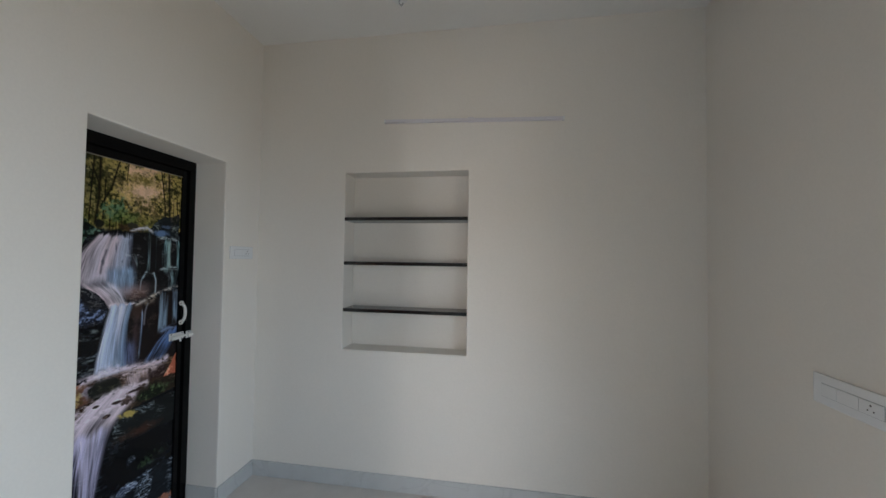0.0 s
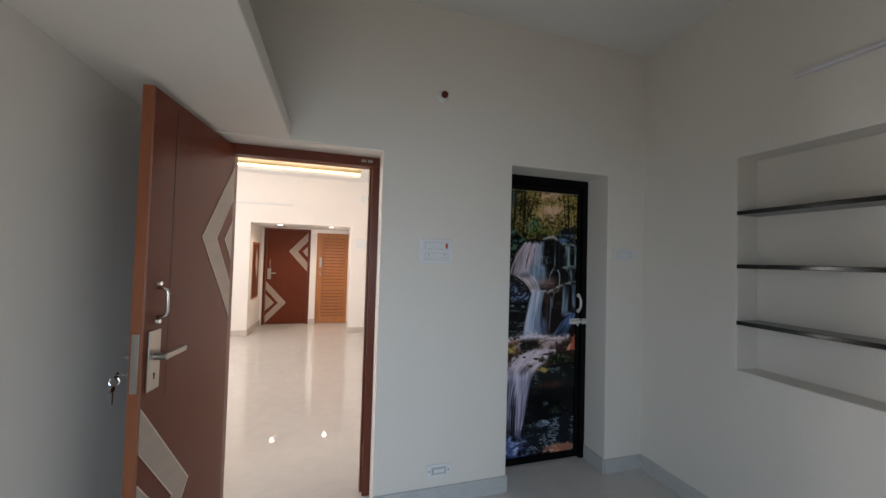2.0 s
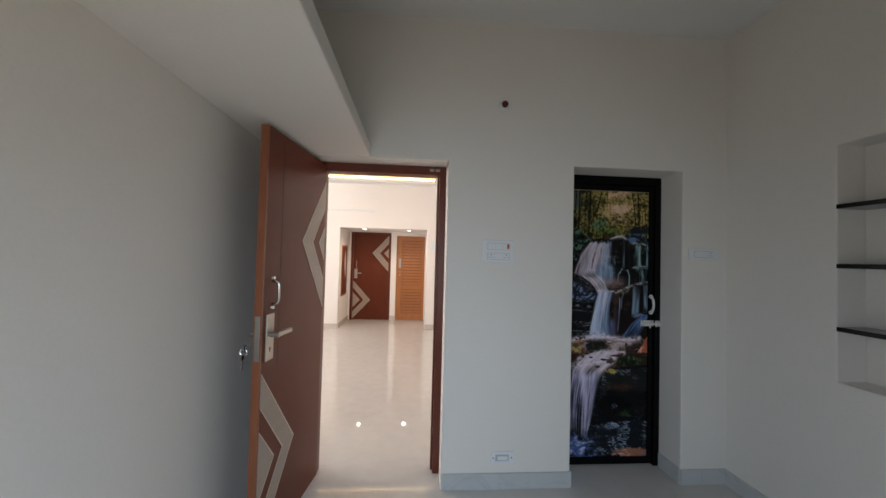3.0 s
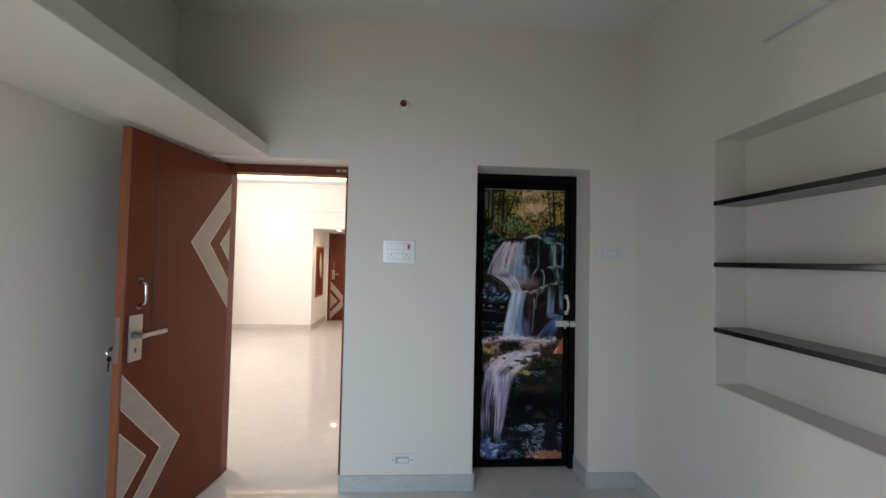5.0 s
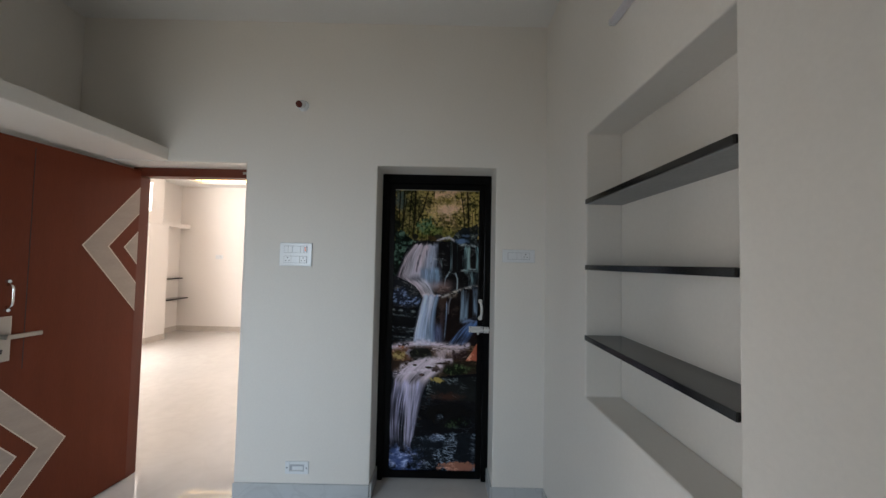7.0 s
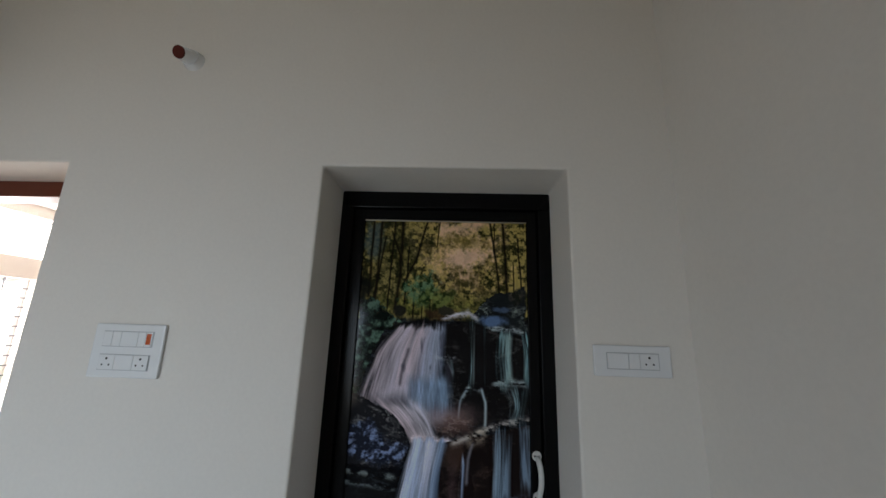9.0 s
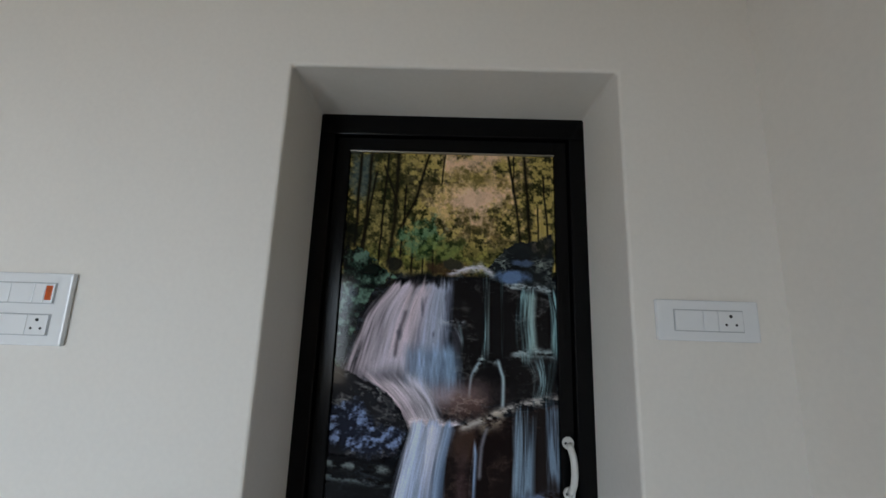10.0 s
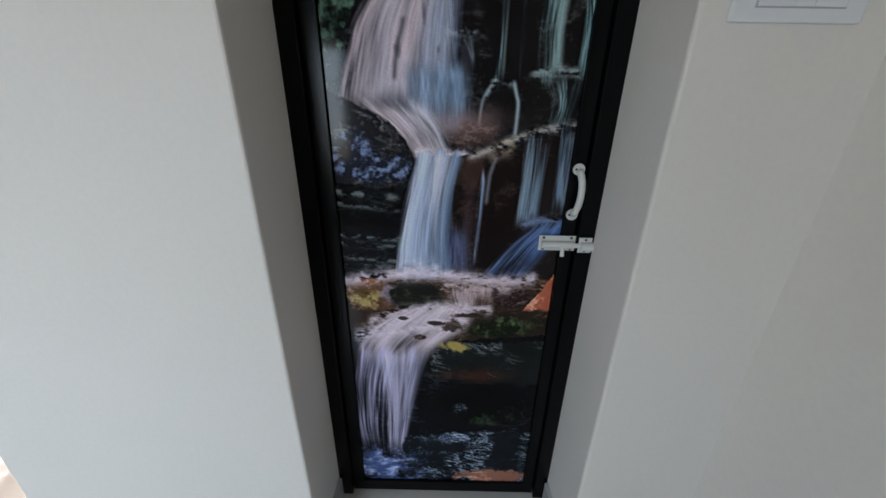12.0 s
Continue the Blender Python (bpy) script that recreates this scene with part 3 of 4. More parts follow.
def waterfall(nu, nv):
    """The print: a forest above a stepped waterfall over dark rocks, painted layer by layer. Linear colours, nv rows by nu columns."""
    U, V = np.meshgrid(np.linspace(0, 1, nu), np.linspace(0, 1, nv))
    ASPECT = (PZ1 - PZ0) / (PY1 - PY0)
    C = np.zeros((nv, nu, 3))

    def grain(a, b, seed):
        """Smooth noise over the coordinates a, b, one cell a unit, 0 to 1."""
        r = np.random.RandomState(seed).rand(64, 64)
        i, j = np.floor(a).astype(int), np.floor(b).astype(int)
        f, g = a - i, b - j
        f, g = f * f * (3 - 2 * f), g * g * (3 - 2 * g)
        i0, i1, j0, j1 = i % 64, (i + 1) % 64, j % 64, (j + 1) % 64
        return (r[i0, j0] * (1 - f) + r[i1, j0] * f) * (1 - g) + (r[i0, j1] * (1 - f) + r[i1, j1] * f) * g

    def cloud(a, b, seed, octaves=4):
        total, weight, norm = 0.0, 1.0, 0.0
        for k in range(octaves):
            total = total + weight * grain(a * 2 ** k + 7.3 * k, b * 2 ** k + 3.1 * k, seed + k)
            norm += weight
            weight *= 0.55
        return total / norm

    def ramp(x, lo, hi):
        t = np.clip((x - lo) / (hi - lo), 0, 1)
        return t * t * (3 - 2 * t)

    WHOLE = (slice(None), slice(None))

    def over(mask, col, win=WHOLE):
        m = mask[..., None]
        C[win] = C[win] * (1 - m) + np.asarray(col, float) / 255 * m

    def window(mask):
        """The rows and columns that a mask touches."""
        rows, cols = np.flatnonzero(mask.max(1) > 0.004), np.flatnonzero(mask.max(0) > 0.004)
        return (slice(rows[0], rows[-1] + 1), slice(cols[0], cols[-1] + 1)) if len(rows) and len(cols) else (slice(0, 1), slice(0, 1))

    def mix(a, b, f):
        return np.asarray(a, float) * (1 - f[..., None]) + np.asarray(b, float) * f[..., None]

    Q = V * ASPECT
    ragged = cloud(U * 14, Q * 14, 5) - 0.5
    fine_rag = cloud(U * 45, Q * 45, 9, 3) - 0.5

    def oval(u, v, ru, rv, soft=0.5, rag=0.5):
        """A blot with a ragged edge; rv as a share of the height."""
        d = np.sqrt(((U - u) / ru) ** 2 + ((V - v) / rv) ** 2) + rag * (ragged * 1.6 + fine_rag * 0.8)
        return 1 - ramp(d, 1 - soft, 1 + soft * 0.3)

    def band(top, bottom, soft=0.006, rag=0.01):
        """What lies between two curves over u, each a run of (u, v)."""
        t = np.interp(U, [p[0] for p in top], [p[1] for p in top]) + rag * (ragged + fine_rag)
        b = np.interp(U, [p[0] for p in bottom], [p[1] for p in bottom]) + rag * (ragged - fine_rag)
        lo, hi = min(top[0][0], bottom[0][0]), max(top[-1][0], bottom[-1][0])
        return ramp(V, t, t + soft) * (1 - ramp(V, b - soft, b)) * ramp(U + 0.05 * ragged, lo - 0.01, lo + 0.01) * (1 - ramp(U + 0.05 * ragged, hi - 0.01, hi + 0.01))

    def stone(mask, dark, lit, seed, size=9, tilt=0.15, amount=0.5, flat=2.2):
        """Broken rock: dark body, and light on the edges of its facets."""
        w = window(mask)
        u, q = U[w], Q[w]
        facets = cloud(u * size + 0.9 * ragged[w], (q - u * tilt) * size * flat, seed, 4)
        edge = np.clip(1 - np.abs(facets - 0.5) * 9, 0, 1) ** 1.5
        patch = ramp(cloud(u * 7, q * 9, seed + 31, 3), 0.42, 0.66)
        speck = ramp(cloud(u * 60, q * 90, seed + 17, 2), 0.50, 0.85)
        light = np.clip(amount * (edge * patch * 1.1 + speck * patch * 0.6) + 0.10 * facets, 0, 1)
        over(mask[w], mix(dark, lit, light), w)

    def leaves(mask, dark, lit, seed, size=40, cut=0.5):
        w = window(mask)
        u, q = U[w], Q[w]
        a = cloud(u * size, q * size, seed, 3)
        b = cloud(u * size * 0.28, q * size * 0.28, seed + 9, 2)
        over(mask[w], mix(dark, lit, ramp(a * 0.62 + b * 0.38, cut - 0.13, cut + 0.17)), w)

    def rows_of(v0, v1):
        j0, j1 = int(np.clip(v0, 0, 0.99) * nv), int(np.clip(v1, 0.01, 1) * nv) + 1
        return (slice(j0, j1), slice(None))

    def stroke(path, width, col, alpha=0.9):
        """A thin line along a run of (u, v), top to bottom."""
        vs = [p[1] for p in path]
        w = rows_of(vs[0] - 0.01, vs[-1] + 0.01)
        v = V[w]
        c = np.interp(v, vs, [p[0] for p in path]) + 0.010 * (cloud(v * 30, v * 0 + 3.5, int(1000 * abs(path[0][0])) + 3, 2) - 0.5)
        m = np.exp(-((U[w] - c) / width) ** 2) * ramp(v, vs[0] - 0.003, vs[0] + 0.004) * (1 - ramp(v, vs[-1] - 0.006, vs[-1] + 0.003))
        over(m * alpha, col, w)

    def water(left, right, cl, cr, seed, alpha=0.85, freq=15, gap=0.35, soft=0.10, fade=0.012, foot=0.012):
        """A sheet of falling water between two edges over v, each a run of (u, v): silky streaks with gaps that show the rock."""
        v0, v1 = max(left[0][1], right[0][1]), min(left[-1][1], right[-1][1])
        w = rows_of(v0 - 0.03, v1 + 0.04)
        u, v = U[w], V[w]
        # edges rounded by averaging the run over a short stretch
        shifts = (-0.016, -0.008, 0.0, 0.008, 0.016)
        l = sum(np.interp(v + d, [p[1] for p in left], [p[0] for p in left]) for d in shifts) / 5
        r = sum(np.interp(v + d, [p[1] for p in right], [p[0] for p in right]) for d in shifts) / 5
        s = (u - l) / np.maximum(r - l, 0.004)
        t = (v - v0) / (v1 - v0)
        wide = cloud(s * freq * 0.35 + 20, t * 1.3 + seed, seed, 2)
        thin = cloud(s * freq + 40, t * 2.0 + seed, seed + 3, 3)
        hair = cloud(s * freq * 3.2 + 11, t * 3.0, seed + 6, 2)
        body = np.clip(0.46 * wide + 0.36 * thin + 0.18 * hair, 0, 1)
        cover = max(0.0, 0.45 - gap) + min(1.0, 0.55 + gap) * ramp(body, gap - 0.18, gap + 0.24)
        ends = ramp(v + 0.016 * (thin - 0.5), v0 - fade * 0.3, v0 + fade) * (1 - ramp(v + 0.03 * (wide - 0.5), v1 - foot * 1.4, v1 + foot * 0.6))
        ss = s + 0.14 * (thin - 0.5) + 0.05 * (hair - 0.5)
        sides = ramp(ss, -0.02, soft * 1.9) * (1 - ramp(ss, 1 - soft * 1.9, 1.02))
        col = mix(cl, cr, np.clip(s, 0, 1)) * (0.62 + 0.42 * ramp(body, 0.28, 0.74))[..., None]
        over(np.clip(0.92 * alpha * cover * ends * sides, 0, 1), np.minimum(col, 190), w)

    def foam(path, thick, col, seed, alpha=0.8, cut=0.45):
        """Broken white water along a run of (u, v)."""
        vs = [p[1] for p in path]
        w = rows_of(min(vs) - 3 * thick, max(vs) + 3 * thick)
        u, v = U[w], V[w]
        c = np.interp(u, [p[0] for p in path], vs)
        k = cloud(u * 22, Q[w] * 40, seed, 4)
        m = np.exp(-((v - c + 0.010 * (k - 0.5)) / thick) ** 2) * ramp(k, cut - 0.15, cut + 0.14) * ramp(u, path[0][0] - 0.02, path[0][0] + 0.02) * (1 - ramp(u, path[-1][0] - 0.02, path[-1][0] + 0.02))
        over(0.9 * alpha * m, np.asarray(col, float) * (0.62 + 0.55 * k)[..., None], w)

    pink, white, blue, teal = (164, 148, 154), (152, 152, 164), (98, 122, 154), (92, 124, 130)
    # dark rock behind everything
    stone(np.ones_like(U), (13, 13, 15), (52, 58, 64), 101, 8, 0.1, 0.35)
    # forest: sunlit leaves, a pale opening, trunks
    forest = 1 - ramp(V + 0.012 * ragged, 0.178, 0.190)
    leaves(forest, (34, 34, 20), (118, 104, 60), 201, 46, 0.47)
    glow = oval(0.60, 0.060, 0.27, 0.085, 0.9, 0.9)
    leaves(glow * 0.85, (104, 86, 56), (172, 142, 108), 205, 38, 0.44)
    over(0.75 * oval(0.62, 0.075, 0.13, 0.028, 0.8, 1.2), (164, 136, 118))
    over(0.65 * oval(0.60, 0.012, 0.16, 0.022, 0.8, 1.2), (158, 130, 110))
    leaves(0.8 * oval(0.61, 0.038, 0.10, 0.014, 0.7, 1.2), (66, 60, 30), (120, 102, 56), 209, 40, 0.5)
    leaves(0.75 * oval(0.16, 0.07, 0.20, 0.11, 0.9, 0.8), (24, 26, 16), (92, 84, 52), 213, 46, 0.52)
    over(0.65 * oval(0.06, 0.035, 0.07, 0.05, 0.8, 0.8), (58, 70, 74))
    leaves(0.6 * band([(0.0, 0.135), (1.0, 0.125)], [(0.0, 0.19), (1.0, 0.19)], 0.03), (26, 30, 16), (88, 90, 44), 217, 40, 0.52)
    for path, w in (([(0.105, 0.0), (0.09, 0.16)], 0.010), ([(0.135, 0.03), (0.08, 0.155)], 0.006), ([(0.19, 0.0), (0.165, 0.17)], 0.006), ([(0.24, 0.0), (0.235, 0.10), (0.215, 0.17)], 0.012),
                    ([(0.39, 0.0), (0.33, 0.075), (0.245, 0.13)], 0.008), ([(0.17, 0.02), (0.245, 0.08)], 0.006), ([(0.285, 0.05), (0.27, 0.16)], 0.005), ([(0.78, 0.0), (0.83, 0.11), (0.84, 0.15)], 0.007),
                    ([(0.86, 0.0), (0.885, 0.14)], 0.010), ([(0.81, 0.0), (0.80, 0.06)], 0.004), ([(0.95, 0.03), (0.97, 0.13)], 0.005), ([(0.055, 0.0), (0.05, 0.15)], 0.009), ([(0.47, 0.0), (0.455, 0.05)], 0.004),
                    ([(0.42, 0.13), (0.425, 0.185)], 0.005), ([(0.33, 0.14), (0.325, 0.185)], 0.006), ([(0.38, 0.13), (0.375, 0.185)], 0.004), ([(0.92, 0.08), (0.925, 0.15)], 0.004)):
        stroke(path, w, (20, 18, 13), 0.88)
    leaves(0.9 * oval(0.37, 0.128, 0.11, 0.036, 0.6, 1.0), (20, 34, 22), (66, 88, 66), 221, 44, 0.50)
    leaves(0.75 * oval(0.47, 0.150, 0.13, 0.022, 0.7, 1.0), (24, 34, 18), (84, 92, 50), 225, 44, 0.50)
    over(0.75 * oval(0.48, 0.175, 0.18, 0.012, 0.7, 0.8), (44, 32, 24))
    # mossy bank
    bank = band([(0.0, 0.142), (0.10, 0.150), (0.18, 0.172), (0.26, 0.186)], [(0.0, 0.33), (0.05, 0.30), (0.09, 0.255), (0.16, 0.210), (0.26, 0.196)], 0.008, 0.02)
    leaves(bank, (12, 18, 15), (62, 80, 70), 231, 30, 0.56)
    over(0.9 * oval(0.25, 0.172, 0.05, 0.012, 0.4), (20, 20, 20))
    over(0.8 * oval(0.0, 0.13, 0.06, 0.035, 0.5), (14, 16, 14))
    # boulders beside the crest
    boulder = band([(0.68, 0.172), (0.74, 0.150), (0.82, 0.132), (0.92, 0.128), (1.0, 0.112)], [(0.68, 0.185), (0.76, 0.205), (0.9, 0.204), (1.0, 0.208)], 0.005, 0.008)
    stone(boulder, (20, 22, 24), (92, 100, 96), 241, 10, -0.1, 0.6)
    leaves(0.5 * oval(0.94, 0.138, 0.06, 0.02, 0.7), (30, 30, 20), (104, 92, 74), 245, 40, 0.55)
    over(0.85 * oval(0.80, 0.184, 0.10, 0.010, 0.7, 0.6), (72, 92, 124))
    over(0.6 * oval(0.86, 0.164, 0.06, 0.006, 0.7, 0.8), (66, 82, 108))
    foam([(0.74, 0.203), (0.82, 0.199), (0.90, 0.197), (1.0, 0.206)], 0.005, (136, 146, 150), 247, 0.9)
    foam([(0.50, 0.182), (0.60, 0.175), (0.66, 0.172), (0.71, 0.182)], 0.0055, (150, 148, 156), 249, 1.0, 0.36)
    over(0.85 * oval(0.52, 0.168, 0.05, 0.008, 0.4), (34, 34, 30))
    # rock face with the thin falls
    face = band([(0.51, 0.190), (0.60, 0.186), (0.72, 0.190), (0.86, 0.208), (1.0, 0.212)], [(0.51, 0.35), (0.7, 0.36), (1.0, 0.34)], 0.004, 0.006)
    stone(face, (17, 16, 17), (66, 66, 66), 251, 7, 0.05, 0.45, 1.6)
    water([(0.655, 0.184), (0.665, 0.25), (0.65, 0.30)], [(0.70, 0.184), (0.70, 0.25), (0.705, 0.30)], teal, (120, 132, 132), 261, 0.9, 6, 0.38, 0.25)
    water([(0.735, 0.188), (0.745, 0.24), (0.745, 0.29)], [(0.765, 0.188), (0.765, 0.24), (0.76, 0.29)], teal, teal, 263, 0.45, 5, 0.42, 0.3)
    water([(0.82, 0.202), (0.81, 0.24), (0.82, 0.30)], [(0.925, 0.202), (0.915, 0.24), (0.93, 0.30)], teal, (124, 142, 140), 265, 0.95, 8, 0.38, 0.15)
    water([(0.945, 0.202), (0.97, 0.24), (0.96, 0.30)], [(1.01, 0.202), (1.04, 0.24), (1.04, 0.30)], (104, 130, 132), teal, 267, 0.95, 8, 0.36, 0.2)
    water([(0.81, 0.292), (0.90, 0.32), (0.86, 0.352)], [(1.03, 0.292), (0.99, 0.32), (0.98, 0.352)], (122, 140, 146), teal, 269, 0.9, 10, 0.38, 0.2)
    foam([(0.80, 0.292), (0.90, 0.287), (1.0, 0.290)], 0.006, (128, 142, 144), 271, 0.8)
    foam([(0.62, 0.318), (0.66, 0.300), (0.70, 0.296), (0.73, 0.302)], 0.006, (124, 136, 138), 273, 0.9)
    stroke([(0.735, 0.298), (0.755, 0.32), (0.755, 0.362)], 0.009, (122, 136, 142), 0.8)
    stroke([(0.650, 0.300), (0.615, 0.320), (0.605, 0.350)], 0.007, (100, 112, 120), 0.7)
    # the broad fall
    water([(0.24, 0.196), (0.12, 0.232), (0.065, 0.28), (0.02, 0.318), (0.01, 0.340)], [(0.52, 0.186), (0.52, 0.25), (0.53, 0.30), (0.56, 0.345)], pink, (122, 132, 152), 281, 1.0, 13, 0.24, 0.08, 0.008, 0.022)
    water([(0.30, 0.190), (0.22, 0.24), (0.16, 0.32)], [(0.48, 0.185), (0.44, 0.24), (0.36, 0.32)], (186, 166, 172), pink, 283, 0.7, 9, 0.42, 0.25, 0.02, 0.03)
    water([(0.45, 0.188), (0.44, 0.22), (0.44, 0.275)], [(0.545, 0.184), (0.535, 0.22), (0.53, 0.275)], white, (104, 116, 140), 285, 0.8, 8, 0.38, 0.2)
    stroke([(0.31, 0.235), (0.275, 0.28), (0.27, 0.30)], 0.010, (58, 52, 58), 0.6)
    stroke([(0.40, 0.215), (0.375, 0.26), (0.37, 0.29)], 0.008, (84, 80, 92), 0.5)
    water([(0.29, 0.278), (0.29, 0.356)], [(0.58, 0.276), (0.59, 0.358)], (126, 138, 162), (108, 132, 158), 287, 1.0, 9, 0.20, 0.12, 0.02, 0.02)
    water([(0.50, 0.250), (0.545, 0.262), (0.56, 0.29)], [(0.565, 0.248), (0.585, 0.262), (0.59, 0.29)], white, teal, 289, 0.8, 5, 0.3, 0.3)
    foam([(0.46, 0.250), (0.58, 0.250)], 0.004, (136, 142, 152), 291, 0.7)
    for u, v, ru, rv in ((0.285, 0.268, 0.018, 0.014), (0.385, 0.232, 0.012, 0.016), (0.505, 0.222, 0.016, 0.022), (0.545, 0.275, 0.022, 0.016), (0.44, 0.268, 0.012, 0.012)):
        over(0.55 * oval(u, v, ru, rv, 0.9, 0.8), (50, 50, 58))
    # mist and the middle ledge
    over(0.55 * oval(0.55, 0.345, 0.22, 0.024, 1.0, 0.3), (112, 92, 92))
    over(0.35 * oval(0.50, 0.352, 0.16, 0.016, 1.0, 0.2), (140, 120, 120))
    stone(0.7 * oval(0.60, 0.362, 0.13, 0.018, 0.8, 0.6), (66, 50, 46), (130, 112, 104), 293, 12, 0.2, 0.5)
    water([(0.06, 0.318), (0.22, 0.344), (0.33, 0.390)], [(0.40, 0.318), (0.47, 0.350), (0.53, 0.390)], (172, 154, 160), white, 295, 1.05, 8, 0.16, 0.12, 0.02, 0.010)
    foam([(0.34, 0.383), (0.45, 0.384), (0.57, 0.386)], 0.006, (178, 166, 172), 297, 0.95, 0.30)
    # left shoulder of rock
    stone(band([(-0.02, 0.308), (0.10, 0.322), (0.24, 0.344), (0.31, 0.366), (0.345, 0.392)], [(-0.02, 0.425), (0.20, 0.432), (0.30, 0.425), (0.345, 0.395)], 0.004, 0.005), (22, 22, 25), (92, 92, 92), 301, 6, 0.35, 0.55)
    a = cloud(U * 34 + 6 * Q, Q * 46, 305, 3)
    blueface = band([(-0.02, 0.362), (0.12, 0.350), (0.20, 0.378), (0.34, 0.392)], [(-0.02, 0.418), (0.18, 0.430), (0.30, 0.424), (0.34, 0.40)], 0.012, 0.012)
    over(blueface, mix((26, 28, 36), (84, 96, 122), ramp(a, 0.36, 0.80)))
    stone(band([(-0.02, 0.432), (0.34, 0.436)], [(-0.02, 0.56), (0.30, 0.56)], 0.006, 0.006), (14, 14, 15), (44, 48, 54), 309, 8, 0.1, 0.35, 3.0)
    for v, tone, k in ((0.436, (104, 112, 112), 0), (0.452, (84, 92, 94), 1), (0.496, (92, 100, 108), 2), (0.508, (76, 84, 86), 3), (0.530, (88, 92, 94), 4), (0.541, (74, 78, 84), 5)):
        foam([(-0.03, v), (0.12, v + 0.004), (0.27, v + 0.008)], 0.0045, tone, 311 + k, 0.75, 0.50)
    # rock behind the second tier
    stone(band([(0.50, 0.388), (0.62, 0.378), (0.76, 0.370), (1.0, 0.352)], [(0.50, 0.56), (1.0, 0.56)], 0.004, 0.004), (21, 17, 17), (60, 50, 46), 321, 6, 0.0, 0.35, 1.0)
    over(0.6 * oval(0.59, 0.405, 0.06, 0.022, 0.6), (58, 44, 38))
    over(0.5 * oval(0.58, 0.47, 0.035, 0.06, 0.8), (54, 42, 44))
    water([(0.345, 0.380), (0.30, 0.44), (0.255, 0.50), (0.225, 0.562)], [(0.56, 0.380), (0.515, 0.44), (0.51, 0.50), (0.54, 0.562)], (148, 152, 170), (112, 132, 160), 331, 1.08, 11, 0.18, 0.09, 0.008, 0.015)
    water([(0.38, 0.382), (0.38, 0.50)], [(0.53, 0.382), (0.46, 0.50)], (178, 172, 188), white, 333, 0.7, 7, 0.40, 0.25, 0.01, 0.06)
    water([(0.46, 0.47), (0.44, 0.562)], [(0.60, 0.475), (0.66, 0.562)], (96, 106, 142), (72, 82, 112), 335, 0.75, 8, 0.34, 0.25, 0.03, 0.02)
    water([(0.625, 0.405), (0.61, 0.46), (0.60, 0.53)], [(0.655, 0.405), (0.65, 0.46), (0.635, 0.53)], (128, 136, 152), blue, 337, 0.95, 4, 0.32, 0.3)
    stroke([(0.69, 0.385), (0.665, 0.41), (0.655, 0.45)], 0.010, (104, 104, 112), 0.6)
    foam([(0.57, 0.388), (0.64, 0.381), (0.70, 0.373), (0.80, 0.360), (0.90, 0.352), (1.0, 0.348)], 0.006, (148, 142, 138), 339, 0.9, 0.40)
    foam([(0.66, 0.386), (0.70, 0.380), (0.76, 0.372)], 0.010, (140, 128, 112), 340, 0.7, 0.44)
    water([(0.79, 0.360), (0.79, 0.42), (0.78, 0.482)], [(0.915, 0.352), (0.905, 0.42), (0.90, 0.482)], (104, 120, 134), (92, 110, 128), 341, 0.95, 8, 0.36, 0.15)
    water([(0.93, 0.352), (0.93, 0.41), (0.94, 0.46)], [(1.03, 0.350), (1.02, 0.41), (1.02, 0.46)], (92, 112, 132), (104, 120, 138), 343, 0.85, 8, 0.40, 0.2)
    water([(0.90, 0.470), (0.76, 0.505), (0.62, 0.562)], [(1.06, 0.466), (1.0, 0.505), (0.88, 0.562)], (92, 116, 160), (66, 90, 134), 345, 0.95, 11, 0.32, 0.15, 0.012, 0.015)
    foam([(0.82, 0.478), (0.90, 0.472), (1.0, 0.468)], 0.007, (104, 124, 158), 347, 0.7)
    # foam at the foot, stony shelf
    stone(band([(-0.02, 0.560), (1.02, 0.556)], [(-0.02, 0.66), (1.02, 0.66)], 0.006, 0.006), (34, 26, 22), (118, 92, 70), 351, 8, 0.1, 0.55)
    stone(oval(0.10, 0.590, 0.15, 0.030, 0.3), (66, 44, 34), (150, 118, 92), 353, 10, 0.4, 0.7)
    over(0.6 * oval(0.09, 0.568, 0.10, 0.007, 0.6), (140, 82, 58))
    leaves(0.7 * oval(0.06, 0.598, 0.10, 0.018, 0.6, 1.0), (52, 44, 20), (150, 134, 84), 355, 36, 0.52)
    over(0.6 * oval(0.22, 0.588, 0.05, 0.016, 0.6, 0.9), (112, 112, 130))
    stone(oval(0.35, 0.592, 0.14, 0.028, 0.25, 0.3), (22, 22, 20), (64, 64, 50), 357, 9, 0.2, 0.4)
    stone(oval(0.80, 0.592, 0.10, 0.026, 0.3, 0.5), (30, 22, 22), (96, 80, 74), 359, 9, -0.3, 0.5)
    water([(0.47, 0.572), (0.50, 0.600), (0.52, 0.618)], [(0.76, 0.570), (0.74, 0.600), (0.72, 0.618)], (152, 134, 138), (130, 110, 112), 361, 0.95, 12, 0.38, 0.15)
    foam([(-0.02, 0.571), (0.20, 0.560), (0.40, 0.553), (0.60, 0.562), (0.80, 0.566), (0.92, 0.560)], 0.010, (172, 158, 168), 363, 1.0, 0.34)
    foam([(0.28, 0.553), (0.45, 0.551)], 0.013, (176, 170, 186), 365, 0.9, 0.30)
    foam([(0.45, 0.572), (0.60, 0.578), (0.80, 0.576)], 0.012, (164, 146, 148), 367, 0.85, 0.42)
